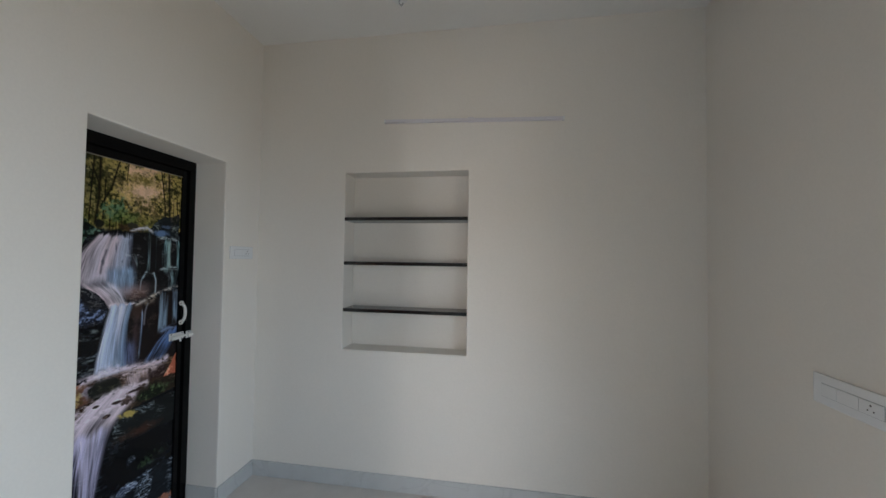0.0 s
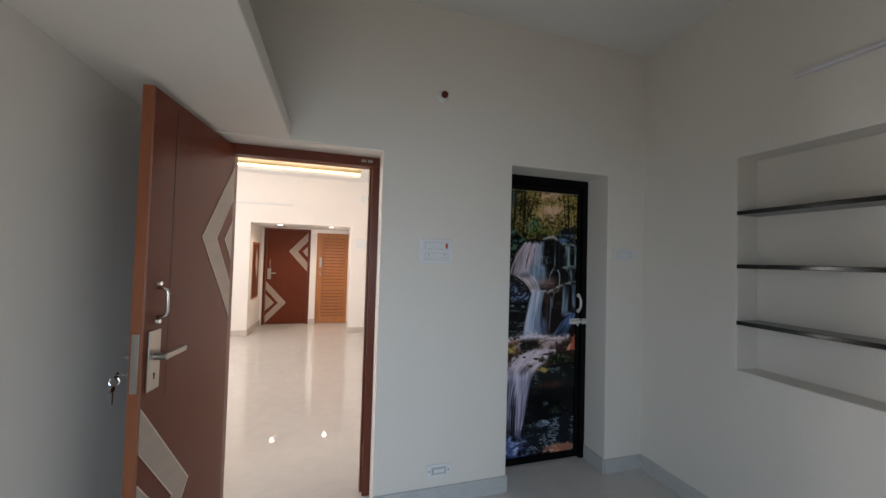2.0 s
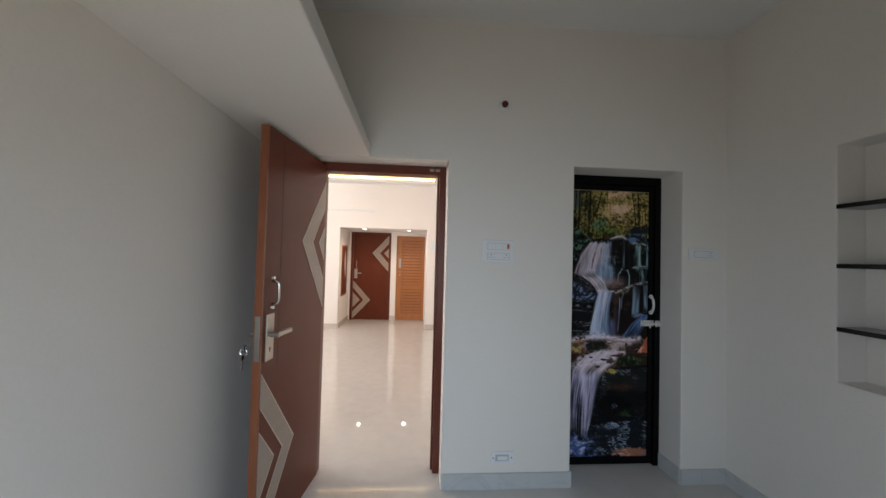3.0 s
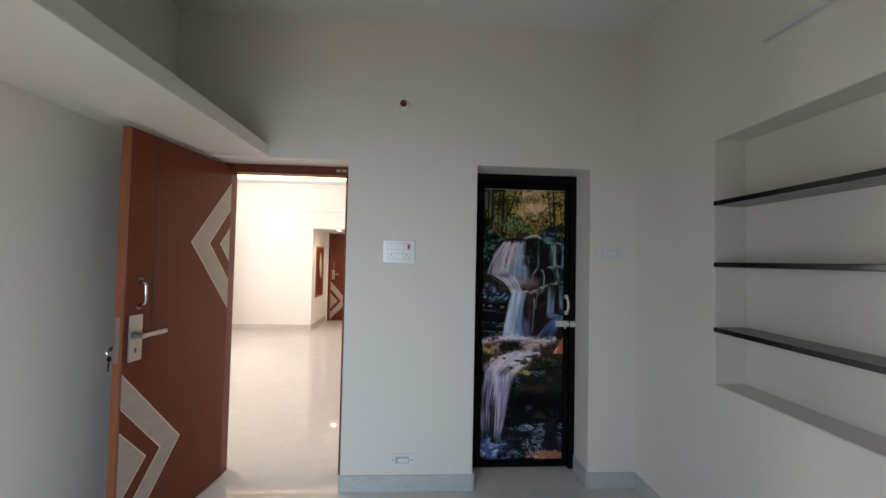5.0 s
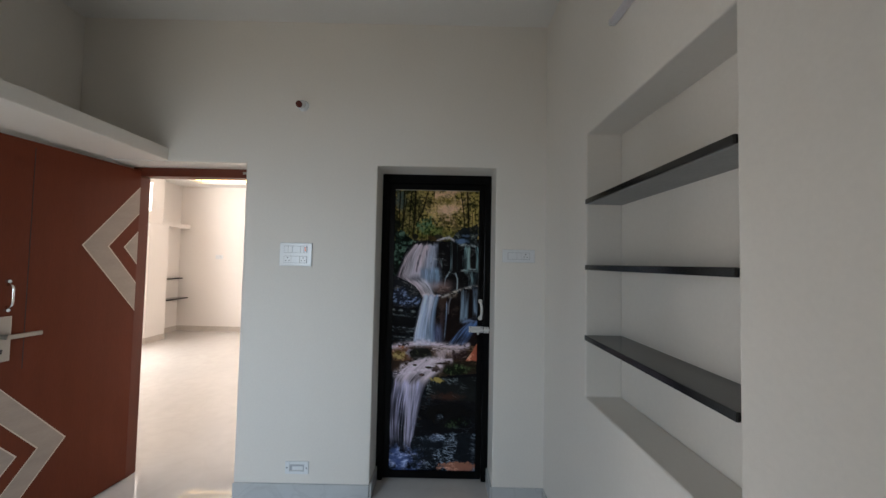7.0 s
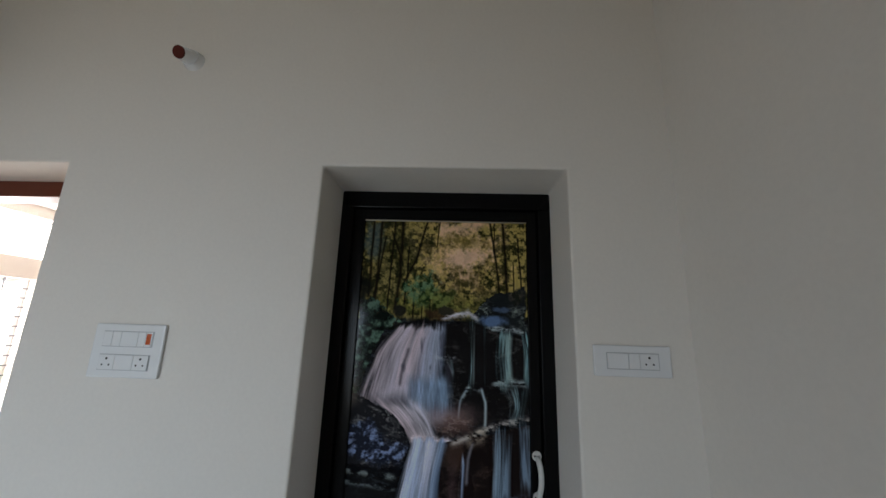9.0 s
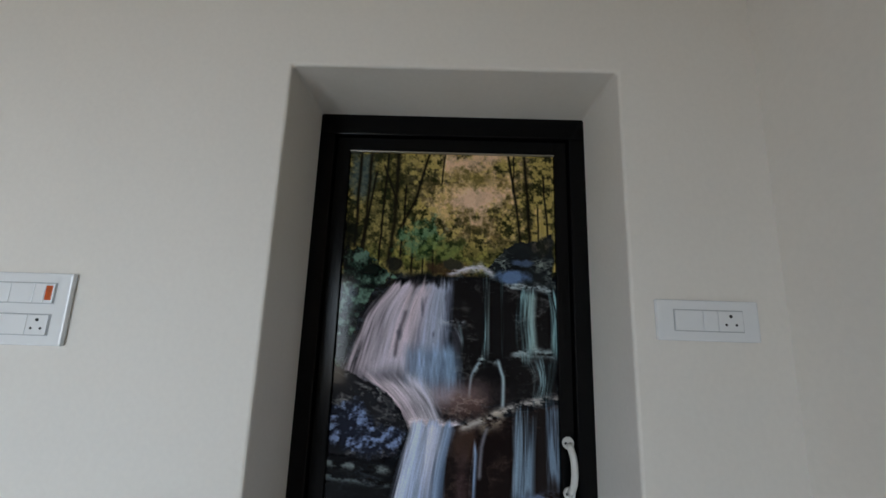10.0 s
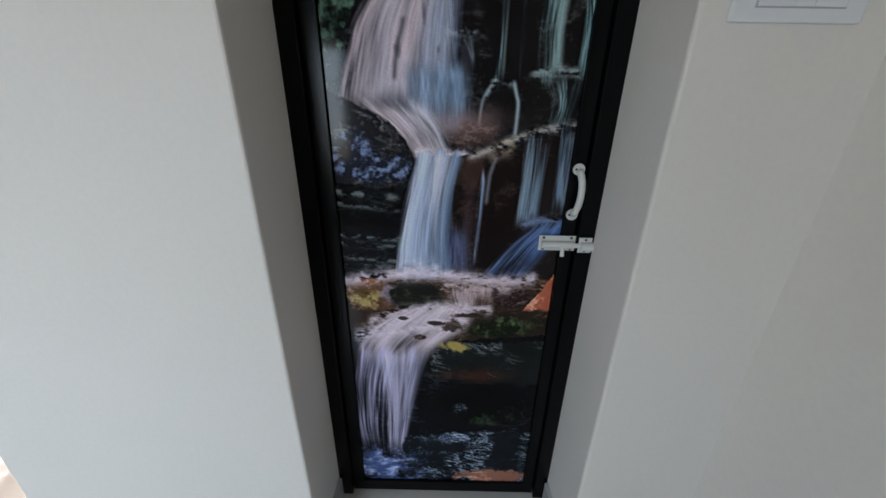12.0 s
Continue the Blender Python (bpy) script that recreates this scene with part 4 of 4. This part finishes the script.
    wedge = ramp(U + 0.04 * ragged, 1.02 - (V - 0.535) * 1.9, 1.03 - (V - 0.535) * 1.9) * ramp(V, 0.535, 0.540) * (1 - ramp(V + 0.02 * ragged, 0.612, 0.620))
    stone(wedge, (122, 66, 50), (186, 126, 104), 369, 7, -0.6, 0.8, 1.2)
    # second ledge: mossy stones, then the cascade that swings to one side
    stone(band([(0.52, 0.635), (0.70, 0.615), (1.0, 0.612)], [(0.52, 0.675), (0.75, 0.668), (1.0, 0.660)], 0.004, 0.006), (28, 24, 20), (124, 100, 82), 371, 10, -0.2, 0.55)
    leaves(0.75 * oval(0.78, 0.645, 0.18, 0.022, 0.6, 0.8), (16, 22, 15), (66, 84, 54), 373, 34, 0.55)
    stone(band([(0.42, 0.690), (0.60, 0.672), (1.02, 0.668)], [(0.42, 0.75), (1.02, 0.76)], 0.005, 0.008), (19, 20, 20), (84, 92, 96), 375, 9, 0.25, 0.55)
    over(0.55 * oval(0.66, 0.742, 0.22, 0.018, 0.9, 0.6), (58, 34, 26))
    over(oval(0.66, 0.80, 0.34, 0.045, 0.6, 0.3), (11, 11, 12))
    leaves(0.7 * oval(0.76, 0.835, 0.16, 0.022, 0.8, 0.9), (12, 14, 12), (46, 60, 40), 377, 36, 0.56)
    stone(0.9 * oval(0.58, 0.815, 0.05, 0.012, 0.6, 0.9), (20, 22, 25), (90, 98, 110), 378, 14, 0.2, 0.8)
    water([(0.34, 0.606), (0.10, 0.640), (0.00, 0.690), (-0.02, 0.72)], [(0.66, 0.606), (0.66, 0.640), (0.47, 0.690), (0.40, 0.72)], (170, 156, 168), (160, 146, 152), 381, 1.05, 11, 0.24, 0.10, 0.010, 0.03)
    foam([(0.10, 0.640), (0.25, 0.622), (0.45, 0.612), (0.72, 0.615)], 0.010, (170, 156, 164), 383, 0.9, 0.38)
    foam([(0.02, 0.668), (0.20, 0.652), (0.45, 0.645), (0.60, 0.640)], 0.013, (180, 166, 176), 385, 0.8, 0.40)
    for u, v, ru, rv in ((0.44, 0.640, 0.055, 0.006), (0.27, 0.632, 0.04, 0.004), (0.36, 0.667, 0.035, 0.005), (0.53, 0.644, 0.07, 0.012), (0.60, 0.625, 0.10, 0.005)):
        stone(0.9 * oval(u, v, ru, rv, 0.5, 0.8), (34, 26, 24), (110, 92, 84), 387, 14, 0.1, 0.4)
    over(0.85 * oval(0.54, 0.682, 0.09, 0.012, 0.6, 0.9), (138, 120, 66))
    water([(0.00, 0.685), (-0.04, 0.76), (-0.03, 0.86), (0.00, 0.93)], [(0.43, 0.680), (0.36, 0.76), (0.29, 0.86), (0.26, 0.93)], (158, 152, 180), (140, 136, 160), 391, 0.9, 13, 0.56, 0.06, 0.02, 0.03)
    water([(0.10, 0.690), (0.15, 0.78), (0.15, 0.93)], [(0.42, 0.690), (0.35, 0.78), (0.27, 0.93)], (172, 164, 186), (150, 146, 170), 393, 0.8, 7, 0.42, 0.15, 0.02, 0.03)
    # pool and pebbles
    stone(band([(0.26, 0.885), (0.60, 0.865), (1.02, 0.865)], [(0.26, 1.01), (1.02, 1.01)], 0.008, 0.012), (17, 19, 22), (92, 102, 114), 401, 15, 0.1, 0.75)
    stone(oval(0.55, 0.886, 0.10, 0.016, 0.3, 0.5), (44, 50, 62), (118, 128, 144), 403, 12, 0.2, 0.8)
    pool = oval(0.10, 0.960, 0.26, 0.052, 0.6, 0.7)
    over(0.9 * pool, mix((54, 66, 100), (142, 152, 186), ramp(cloud(U * 16 + 6 * Q, Q * 30, 405, 4), 0.34, 0.86)))
    stone(oval(0.80, 0.985, 0.24, 0.018, 0.3, 0.6), (104, 70, 58), (170, 126, 108), 407, 12, 0.0, 0.6)
    # crisp detail, as the printer's sharpening leaves it
    for reach, strength in ((3, 0.35), (1, 0.55)):
        soft = sum(np.roll(np.roll(C, a, 0), b, 1) for a in (-reach, 0, reach) for b in (-reach, 0, reach)) / 9
        C[:] = np.clip(C + strength * (C - soft), 0, 1)
    # grain of the print, then from picture tones to reflectance
    C *= (0.95 + 0.10 * np.random.RandomState(7).rand(nv, nu))[..., None]
    return np.clip(GAIN * np.clip(C, 0, 1) ** 2.2, 0.002, 0.88)


GAIN, NU, NV = 2.4, 340, 1110
gu, gv = np.meshgrid(np.linspace(0, 1, NU), np.linspace(0, 1, NV))
cols = waterfall(NU, NV)
co = np.stack([np.full(gu.shape, LX), PY0 + 0.001 + gu * (PY1 - PY0 - 0.002), PZ1 - 0.001 - gv * (PZ1 - PZ0 - 0.002)], -1).reshape(-1, 3)
idx = np.arange(NU * NV).reshape(NV, NU)
quads = np.stack([idx[:-1, :-1], idx[1:, :-1], idx[1:, 1:], idx[:-1, 1:]], -1).reshape(-1, 4)
mesh = bpy.data.meshes.new("printed_panel")
mesh.from_pydata(co.tolist(), [], quads.tolist())
attr = mesh.color_attributes.new("print", "FLOAT_COLOR", "POINT")
attr.data.foreach_set("color", np.concatenate([cols.reshape(-1, 3), np.ones((NU * NV, 1))], 1).astype(np.float32).ravel())
PRINT = bpy.data.materials.new("glossy_printed_laminate")
PRINT.use_nodes = True
pn = PRINT.node_tree
ca = pn.nodes.new("ShaderNodeVertexColor")
ca.layer_name = "print"
pn.links.new(ca.outputs["Color"], pn.nodes["Principled BSDF"].inputs["Base Color"])
pn.nodes["Principled BSDF"].inputs["Roughness"].default_value = 0.09
pn.nodes["Principled BSDF"].inputs["Specular IOR Level"].default_value = 0.16
mesh.materials.append(PRINT)
panel = new("printed_panel", mesh)
panel.parent = bath
panel.matrix_parent_inverse = bath.matrix_basis.inverted()
tagged(panel, "glossy print of a forest waterfall over dark rocks")
part("panel_edge", box(LX + 0.0005, PY0, PZ1 - 0.004, LX + 0.009, PY1, PZ1 - 0.0005, 0.001), STEEL, bath, "thin steel bead over the print")

# white pull handle and tower bolt
hy, hz = 5.556, 1.168
pts = [(LX + 0.010 + d, hy + o, hz + s) for d, o, s in ((0.003, -0.001, 0.056), (0.012, 0.001, 0.047), (0.018, 0.004, 0.032), (0.020, 0.006, 0.012), (0.020, 0.006, -0.012), (0.018, 0.004, -0.032), (0.012, 0.001, -0.047), (0.003, -0.001, -0.056))]
hd = part("pull_handle", tube(pts, 0.0085, 12), WHITE_METAL, bath, "white enamelled bow handle", True)
for s in (0.058, -0.058):
    part("handle_foot", rod((LX + 0.008, hy - 0.002, hz + s), (LX + 0.013, hy - 0.002, hz + s), 0.0145, 20), WHITE_METAL, bath)
    for o in (-0.007, 0.005):
        part("screw", rod((LX + 0.0125, hy - 0.002 + o, hz + s), (LX + 0.0145, hy - 0.002 + o, hz + s), 0.0032, 10), HOLE, bath)
by0, by1, bz = 5.478, 5.575, 1.030
bolt = part("tower_bolt", box(LX + 0.008, by0, bz - 0.021, LX + 0.011, by1, bz + 0.021, 0.001), WHITE_METAL, bath, "white enamelled tower bolt")
part("barrel", rod((LX + 0.018, by0 + 0.006, bz - 0.002), (LX + 0.018, by0 + 0.092, bz - 0.002), 0.010, 16), WHITE_METAL, bolt)
part("bolt_rod", rod((LX + 0.018, by0 + 0.03, bz - 0.002), (BX1 + 0.004, by1 + 0.05, bz - 0.002), 0.0062, 12), WHITE_METAL, bolt)
part("bolt_knob", rod((LX + 0.02, by0 + 0.062, bz - 0.006), (LX + 0.026, by0 + 0.062, bz - 0.032), 0.0055, 12), WHITE_METAL, bolt)
for o in (0.012, 0.085):
    for dz in (0.0155, -0.0155):
        part("screw", rod((LX + 0.0105, by0 + o, bz + dz), (LX + 0.0125, by0 + o, bz + dz), 0.0035, 10), HOLE, bolt)
keep = part("bolt_keeper", box(BX1, BATH_Y1 - 0.040, bz - 0.021, BX1 + 0.004, BATH_Y1 - 0.006, bz + 0.021, 0.001), WHITE_METAL, bath)
part("keeper_loop", rod((BX1 + 0.008, BATH_Y1 - 0.036, bz - 0.002), (BX1 + 0.008, BATH_Y1 - 0.004, bz - 0.002), 0.012, 16), WHITE_METAL, bath)
for dz in (0.0155, -0.0155):
    part("screw", rod((BX1 + 0.0035, BATH_Y1 - 0.023, bz + dz), (BX1 + 0.0055, BATH_Y1 - 0.023, bz + dz), 0.0035, 10), HOLE, bath)
# unseen blank in wall paint, added to close the opening behind the closed door
structure("bathroom_blank", box(0.40, BATH_Y0 - 0.1, 0, 0.60, BATH_Y1 + 0.1, BATH_TOP + 0.1), PAINT, "unseen blank added behind the closed bathroom door", "wall")

# ---------------------------------------------------------------- niche shelves
for z in (1.783, 1.482, 1.165):
    sh = thing("granite_shelf", (NX0, NICHE_Y, z), "thin polished black granite shelf in the niche", "shelf", "niche shelves")
    part("underside", box(NX0 + 0.001, NICHE_Y + 0.006, z - 0.0125, NX1 - 0.001, NICHE_Y + ND, z - 0.0095), RAW_STONE, sh, "rough grey unpolished underside")
    part("slab", box(NX0 + 0.001, NICHE_Y + 0.004, z - 0.009, NX1 - 0.001, NICHE_Y + ND, z + 0.010, 0.001), GRANITE, sh)
    part("nosing", box(NX0 + 0.001, NICHE_Y - 0.006, z - 0.012, NX1 - 0.001, NICHE_Y + 0.004, z + 0.011, 0.003), GRANITE, sh, "rounded black front edge")

# ---------------------------------------------------------------- wall fittings
tube_light = thing("tube_light", (2.44, NICHE_Y, 2.42), "slim lavender-white tube light fitting, unlit, on the wall", "tube light")
tl = [box(-0.575, -0.026, -0.010, 0.575, 0.0, 0.010, 0.004)]
for ob in (part("batten", tl[0], BATTEN, tube_light), part("end_cap", box(-0.582, -0.028, -0.012, -0.572, 0, 0.012, 0.003), PLASTIC, tube_light), part("end_cap", box(0.572, -0.028, -0.012, 0.582, 0, 0.012, 0.003), PLASTIC, tube_light), part("clip", box(-0.02, -0.029, -0.012, 0.02, 0, 0.015, 0.003), BATTEN, tube_light)):
    ob.matrix_parent_inverse = Matrix.Identity(4)
tube_light.rotation_euler = (0, radians(1.6), 0)

holder = thing("bulb_holder", (DOOR_X, 4.365, 2.485), "white bulb holder with a dark red socket, empty", "lamp holder")
part("base", rod((DOOR_X, 4.365, 2.485), (DOOR_X + 0.022, 4.365, 2.485), 0.036, 24, 0.030), PLASTIC, holder, "", False)
part("cup", rod((DOOR_X + 0.018, 4.365, 2.487), (DOOR_X + 0.062, 4.361, 2.470), 0.026, 24, 0.021), PLASTIC, holder)
part("socket", rod((DOOR_X + 0.055, 4.362, 2.473), (DOOR_X + 0.068, 4.361, 2.468), 0.0205, 20), BAKELITE, holder, "dark red bakelite socket")


def wall_plate(name, at, out, along, w, h, rows, label, category):
    """A switch plate on a wall. out: the way it faces; along: to the right when facing it. rows: (z0, z1, fittings) with fittings (u0, u1, kind) as shares of the plate."""
    o, a = Vector(out), Vector(along)
    plate = thing(name, at, label, category)
    base = Vector(at)

    def bx(u0, u1, z0, z1, d0, d1, bev=0.001):
        p, q = base + a * u0 + o * d0, base + a * u1 + o * d1
        return box(min(p.x, q.x), min(p.y, q.y), base.z + z0, max(p.x, q.x), max(p.y, q.y), base.z + z1, bev)

    def dot(u, z, d, r):
        p = base + a * u + Vector((0, 0, z))
        return rod(p + o * (d - 0.002), p + o * (d + 0.0006), r, 12)

    part("plate", bx(-w / 2, w / 2, -h / 2, h / 2, 0, 0.011, 0.004), PLASTIC, plate)
    for z0, z1, fits in rows:
        lo, hi = min(f[0] for f in fits), max(f[1] for f in fits)
        part("module_seam", bx(lo - 0.002, hi + 0.002, z0 - 0.002, z1 + 0.002, 0.010, 0.0116, 0), SEAM, plate)
        for u0, u1, kind in fits:
            fit = part("socket" if kind == "socket" else "switch" if kind != "blank" else "blank_module", bx(u0 + 0.0005, u1 - 0.0005, z0, z1, 0.0105, 0.0145, 0.0012), PLASTIC, plate)
            um, zm = (u0 + u1) / 2, (z0 + z1) / 2
            if kind == "socket":
                part("socket_hole", dot(um, zm + 0.010, 0.0145, 0.0034), HOLE, fit)
                part("socket_hole", dot(um - 0.010, zm - 0.007, 0.0145, 0.0026), HOLE, fit)
                part("socket_hole", dot(um + 0.010, zm - 0.007, 0.0145, 0.0026), HOLE, fit)
            if kind == "neon":
                part("indicator", bx(u0 + 0.003, u1 - 0.003, z0 + 0.006, z1 - 0.004, 0.0140, 0.0152, 0.0006), NEON, fit, "orange indicator lamp")
    return plate


wall_plate("switch_board", (DOOR_X, 4.352, 1.523), (1, 0, 0), (0, 1, 0), 0.206, 0.148,
           [(0.012, 0.052, [(-0.072, -0.046, "switch"), (-0.046, -0.020, "switch"), (-0.020, 0.030, "blank"), (0.052 - 0.022, 0.052, "switch"), (0.052, 0.072, "neon")]),
            (-0.052, -0.012, [(-0.072, -0.026, "socket"), (-0.026, 0.028, "switch"), (0.028, 0.072, "socket")])],
           "white modular switchboard with sockets and orange indicator", "switchboard")
wall_plate("socket_plate", (DOOR_X, 5.768, 1.541), (1, 0, 0), (0, 1, 0), 0.206, 0.082,
           [(-0.020, 0.020, [(-0.068, -0.012, "switch"), (-0.012, 0.018, "switch"), (0.018, 0.068, "socket")])],
           "white modular switch and socket plate beside the door", "switch plate")
wall_plate("socket_plate", (EAST_X, 5.07, 1.055), (-1, 0, 0), (0, -1, 0), 0.30, 0.11,
           [(-0.022, 0.022, [(-0.11, -0.05, "switch"), (-0.05, 0.03, "switch"), (0.03, 0.11, "socket")])],
           "wide white modular switch plate on the wall", "switch plate")
foot = thing("foot_lamp", (DOOR_X, 4.405, 0.197), "small white recessed foot light, unlit, above the skirting", "foot light")
fb = box(DOOR_X, 4.333, 0.160, DOOR_X + 0.008, 4.36, 0.234, 0.002)
for y0, y1, z0, z1 in ((4.45, 4.477, 0.160, 0.234), (4.3605, 4.4495, 0.160, 0.176), (4.3605, 4.4495, 0.218, 0.234)):
    box(DOOR_X, y0, z0, DOOR_X + 0.008, y1, z1, 0.001, fb)
part("bezel", fb, PLASTIC, foot)
part("lens", box(DOOR_X, 4.362, 0.178, DOOR_X + 0.003, 4.448, 0.216, 0.001), SEAM, foot, "grey translucent lens")
part("reflector", box(DOOR_X, 4.375, 0.181, DOOR_X + 0.005, 4.442, 0.204, 0.002), PLASTIC, foot)
for y in (4.345, 4.465):
    part("screw", rod((DOOR_X + 0.007, y, 0.197), (DOOR_X + 0.0095, y, 0.197), 0.004, 10), HOLE, foot)
hook = thing("fan_hook_box", (2.044, 5.678, CEIL), "grey fan hook cover on the white ceiling", "hook cover")
part("cover", rod((2.044, 5.60, CEIL), (2.044, 5.60, CEIL - 0.02), 0.05, 24, 0.045), PLASTIC, hook)
part("hook", tube([(2.044, 5.60, CEIL - 0.02), (2.044, 5.60, CEIL - 0.045), (2.056, 5.60, CEIL - 0.06), (2.068, 5.60, CEIL - 0.045)], 0.005), SEAM, hook)

# ---------------------------------------------------------------- hall things
far_door = chevron_door("entrance_door_leaf", Matrix.Identity(4), HD1 - HD0, 2.0, "closed red-brown laminate door with beige chevron inlays", "door")
far_door.matrix_basis = Matrix.Translation((REC_X - 0.02, HD1, 0)) @ pose(0, 0, 0, 0, 0, -90) @ Matrix.Diagonal((1, -1, 1, 1))
hf = tagged(thing("door_2", (REC_X, (HD0 + HD1) / 2, 0), "red-brown wooden frame of the entrance door", "door frame"), kind="structure")
for y0, y1, z0, z1, nm in ((HD0 - 0.046, HD0 - 0.002, 0, 2.0, "jamb"), (HD1 + 0.002, HD1 + 0.046, 0, 2.0, "jamb"), (HD0 - 0.046, HD1 + 0.046, 2.002, 2.028, "head")):
    part(nm, box(REC_X - 0.10, y0, z0, REC_X + 0.006, y1, z1, 0.003), RED_FRAME, hf)

teak = thing("louvred_teak_door", (REC_X, (TD0 + TD1) / 2, 0), "closed orange-brown varnished teak door with raised slats", "door")
for y0, y1, z0, z1, nm in ((TD0 - 0.036, TD0, 0, 1.95, "frame_jamb"), (TD0 - 0.036, TD1, 1.951, 1.968, "frame_head"), (TD0 + 0.002, TD0 + 0.085, 0.01, 1.948, "stile"), (TD1 - 0.06, TD1, 0.01, 1.948, "stile"), (TD0 + 0.086, TD1 - 0.061, 1.86, 1.948, "rail"), (TD0 + 0.086, TD1 - 0.061, 0.01, 0.16, "rail"), (TD0 + 0.086, TD1 - 0.061, 0.72, 0.82, "rail")):
    part(nm, box(REC_X - 0.06, y0, z0, REC_X - 0.012, y1, z1, 0.004), TEAK, teak)
# backing coloured darker than the slats, standing in for shade in their gaps
part("dark_backing", box(REC_X - 0.055, TD0 + 0.08, 0.1, REC_X - 0.042, TD1 - 0.05, 1.9), RED_FRAME, teak)
for z0, z1, n in ((0.825, 1.855, 15), (0.165, 0.715, 8)):
    p = (z1 - z0) / n
    for k in range(n):
        sl = box(REC_X - 0.042, TD0 + 0.087, z0 + p * k + 0.007, REC_X - 0.022, TD1 - 0.062, z0 + p * (k + 1) - 0.007, 0.005)
        part("slat", sl, TEAK, teak)
tp = tube([(REC_X - 0.012, TD0 + 0.045, 1.16), (REC_X + 0.03, TD0 + 0.045, 1.15), (REC_X + 0.03, TD0 + 0.045, 1.03), (REC_X - 0.012, TD0 + 0.045, 1.02)], 0.009)
part("pull_handle", tp, CHROME, teak, "chrome pull handle")
part("lock_plate", box(REC_X - 0.012, TD0 + 0.02, 1.22, REC_X - 0.006, TD0 + 0.07, 1.44, 0.003), STEEL, teak, "steel lock plate")

art = thing("wall_panel", (-4.5, REC_Y0, 0.65), "framed red-brown wall panel with a pale leaf motif", "wall panel")
part("board", box(-4.93, REC_Y0, 0.62, -4.38, REC_Y0 + 0.012, 1.70, 0.002), TEAK, art)
part("field", box(-4.90, REC_Y0 + 0.012, 0.66, -4.41, REC_Y0 + 0.017, 1.66, 0.001), RED, art)
part("leaf_motif", slab([(-4.72 + 0.10 * math.sin(k / 12 * 3.1416) + 0.05 * (k / 12), 1.0 + 0.58 * k / 12) for k in range(13)] + [(-4.67 - 0.06 * math.sin(k / 12 * 3.1416) + 0.05 * (k / 12 - 1), 1.0 + 0.58 * k / 12) for k in range(11, 0, -1)], 0.003, lambda u, v, w: (u, REC_Y0 + 0.0172 + w, v)), INLAY, art, "pale leaf motif")

for x, y in DOWNLIGHTS:
    d = thing("downlight", (x, y, REC_TOP), "round warm downlight glowing in the recess ceiling", "downlight", "recess downlights")
    part("rim", rod((x, y, REC_TOP), (x, y, REC_TOP - 0.006), 0.055, 24), UPVC, d)
    part("lamp_disc", rod((x, y, REC_TOP - 0.0055), (x, y, REC_TOP - 0.009), 0.042, 24), DISC, d)

for z, d in ((1.063, 0.085), (0.668, 0.21)):
    tagged(part("alcove_shelf", box(HALL_X, -0.12, z - 0.012, ALC_X - 0.202, -0.12 + d, z + 0.012, 0.002), GRANITE), "thin dark granite shelf in the hall alcove", "shelf", "alcove shelves")
ah = thing("bulb_holder", (-3.2, -0.12, 1.72), "small white bulb holder inside the hall alcove", "lamp holder")
part("base", rod((-3.2, -0.12, 1.72), (-3.2, -0.10, 1.72), 0.035, 20, 0.03), PLASTIC, ah)
part("cup", rod((-3.2, -0.103, 1.72), (-3.2, -0.06, 1.71), 0.024, 20, 0.02), PLASTIC, ah)
ht = thing("tube_light", (HALL_X, 2.44, 2.40), "slim white tube light fitting, unlit, on the hall wall", "tube light")
part("batten", box(HALL_X, 1.93, 2.388, HALL_X + 0.03, 2.95, 2.412, 0.005), PLASTIC, ht)
wall_plate("switch_board", (HALL_X, 1.93, 1.52), (1, 0, 0), (0, 1, 0), 0.25, 0.15,
           [(-0.045, 0.045, [(-0.09, -0.03, "switch"), (-0.03, 0.03, "switch"), (0.03, 0.09, "socket")])], "white modular switchboard on the cream hall wall", "switchboard")
wall_plate("socket_plate", (HALL_X, 0.70, 1.51), (1, 0, 0), (0, 1, 0), 0.15, 0.085,
           [(-0.02, 0.02, [(-0.05, 0.0, "switch"), (0.0, 0.05, "socket")])], "small white socket plate on the cream hall wall", "switch plate")
wall_plate("switch_board", (HALL_X, 4.27, 1.72), (1, 0, 0), (0, 1, 0), 0.33, 0.19,
           [(0.01, 0.06, [(-0.12, -0.04, "switch"), (-0.04, 0.04, "switch"), (0.04, 0.12, "switch")]), (-0.06, -0.01, [(-0.12, -0.04, "switch"), (-0.04, 0.04, "switch"), (0.04, 0.12, "socket")])], "large white modular switchboard on the hall wall", "switchboard")
dbx = thing("door_chime", (HALL_X, 4.25, 2.60), "small white door chime box high on the wall", "door chime")
part("case", box(HALL_X, 4.20, 2.55, HALL_X + 0.04, 4.30, 2.67, 0.008), PLASTIC, dbx)
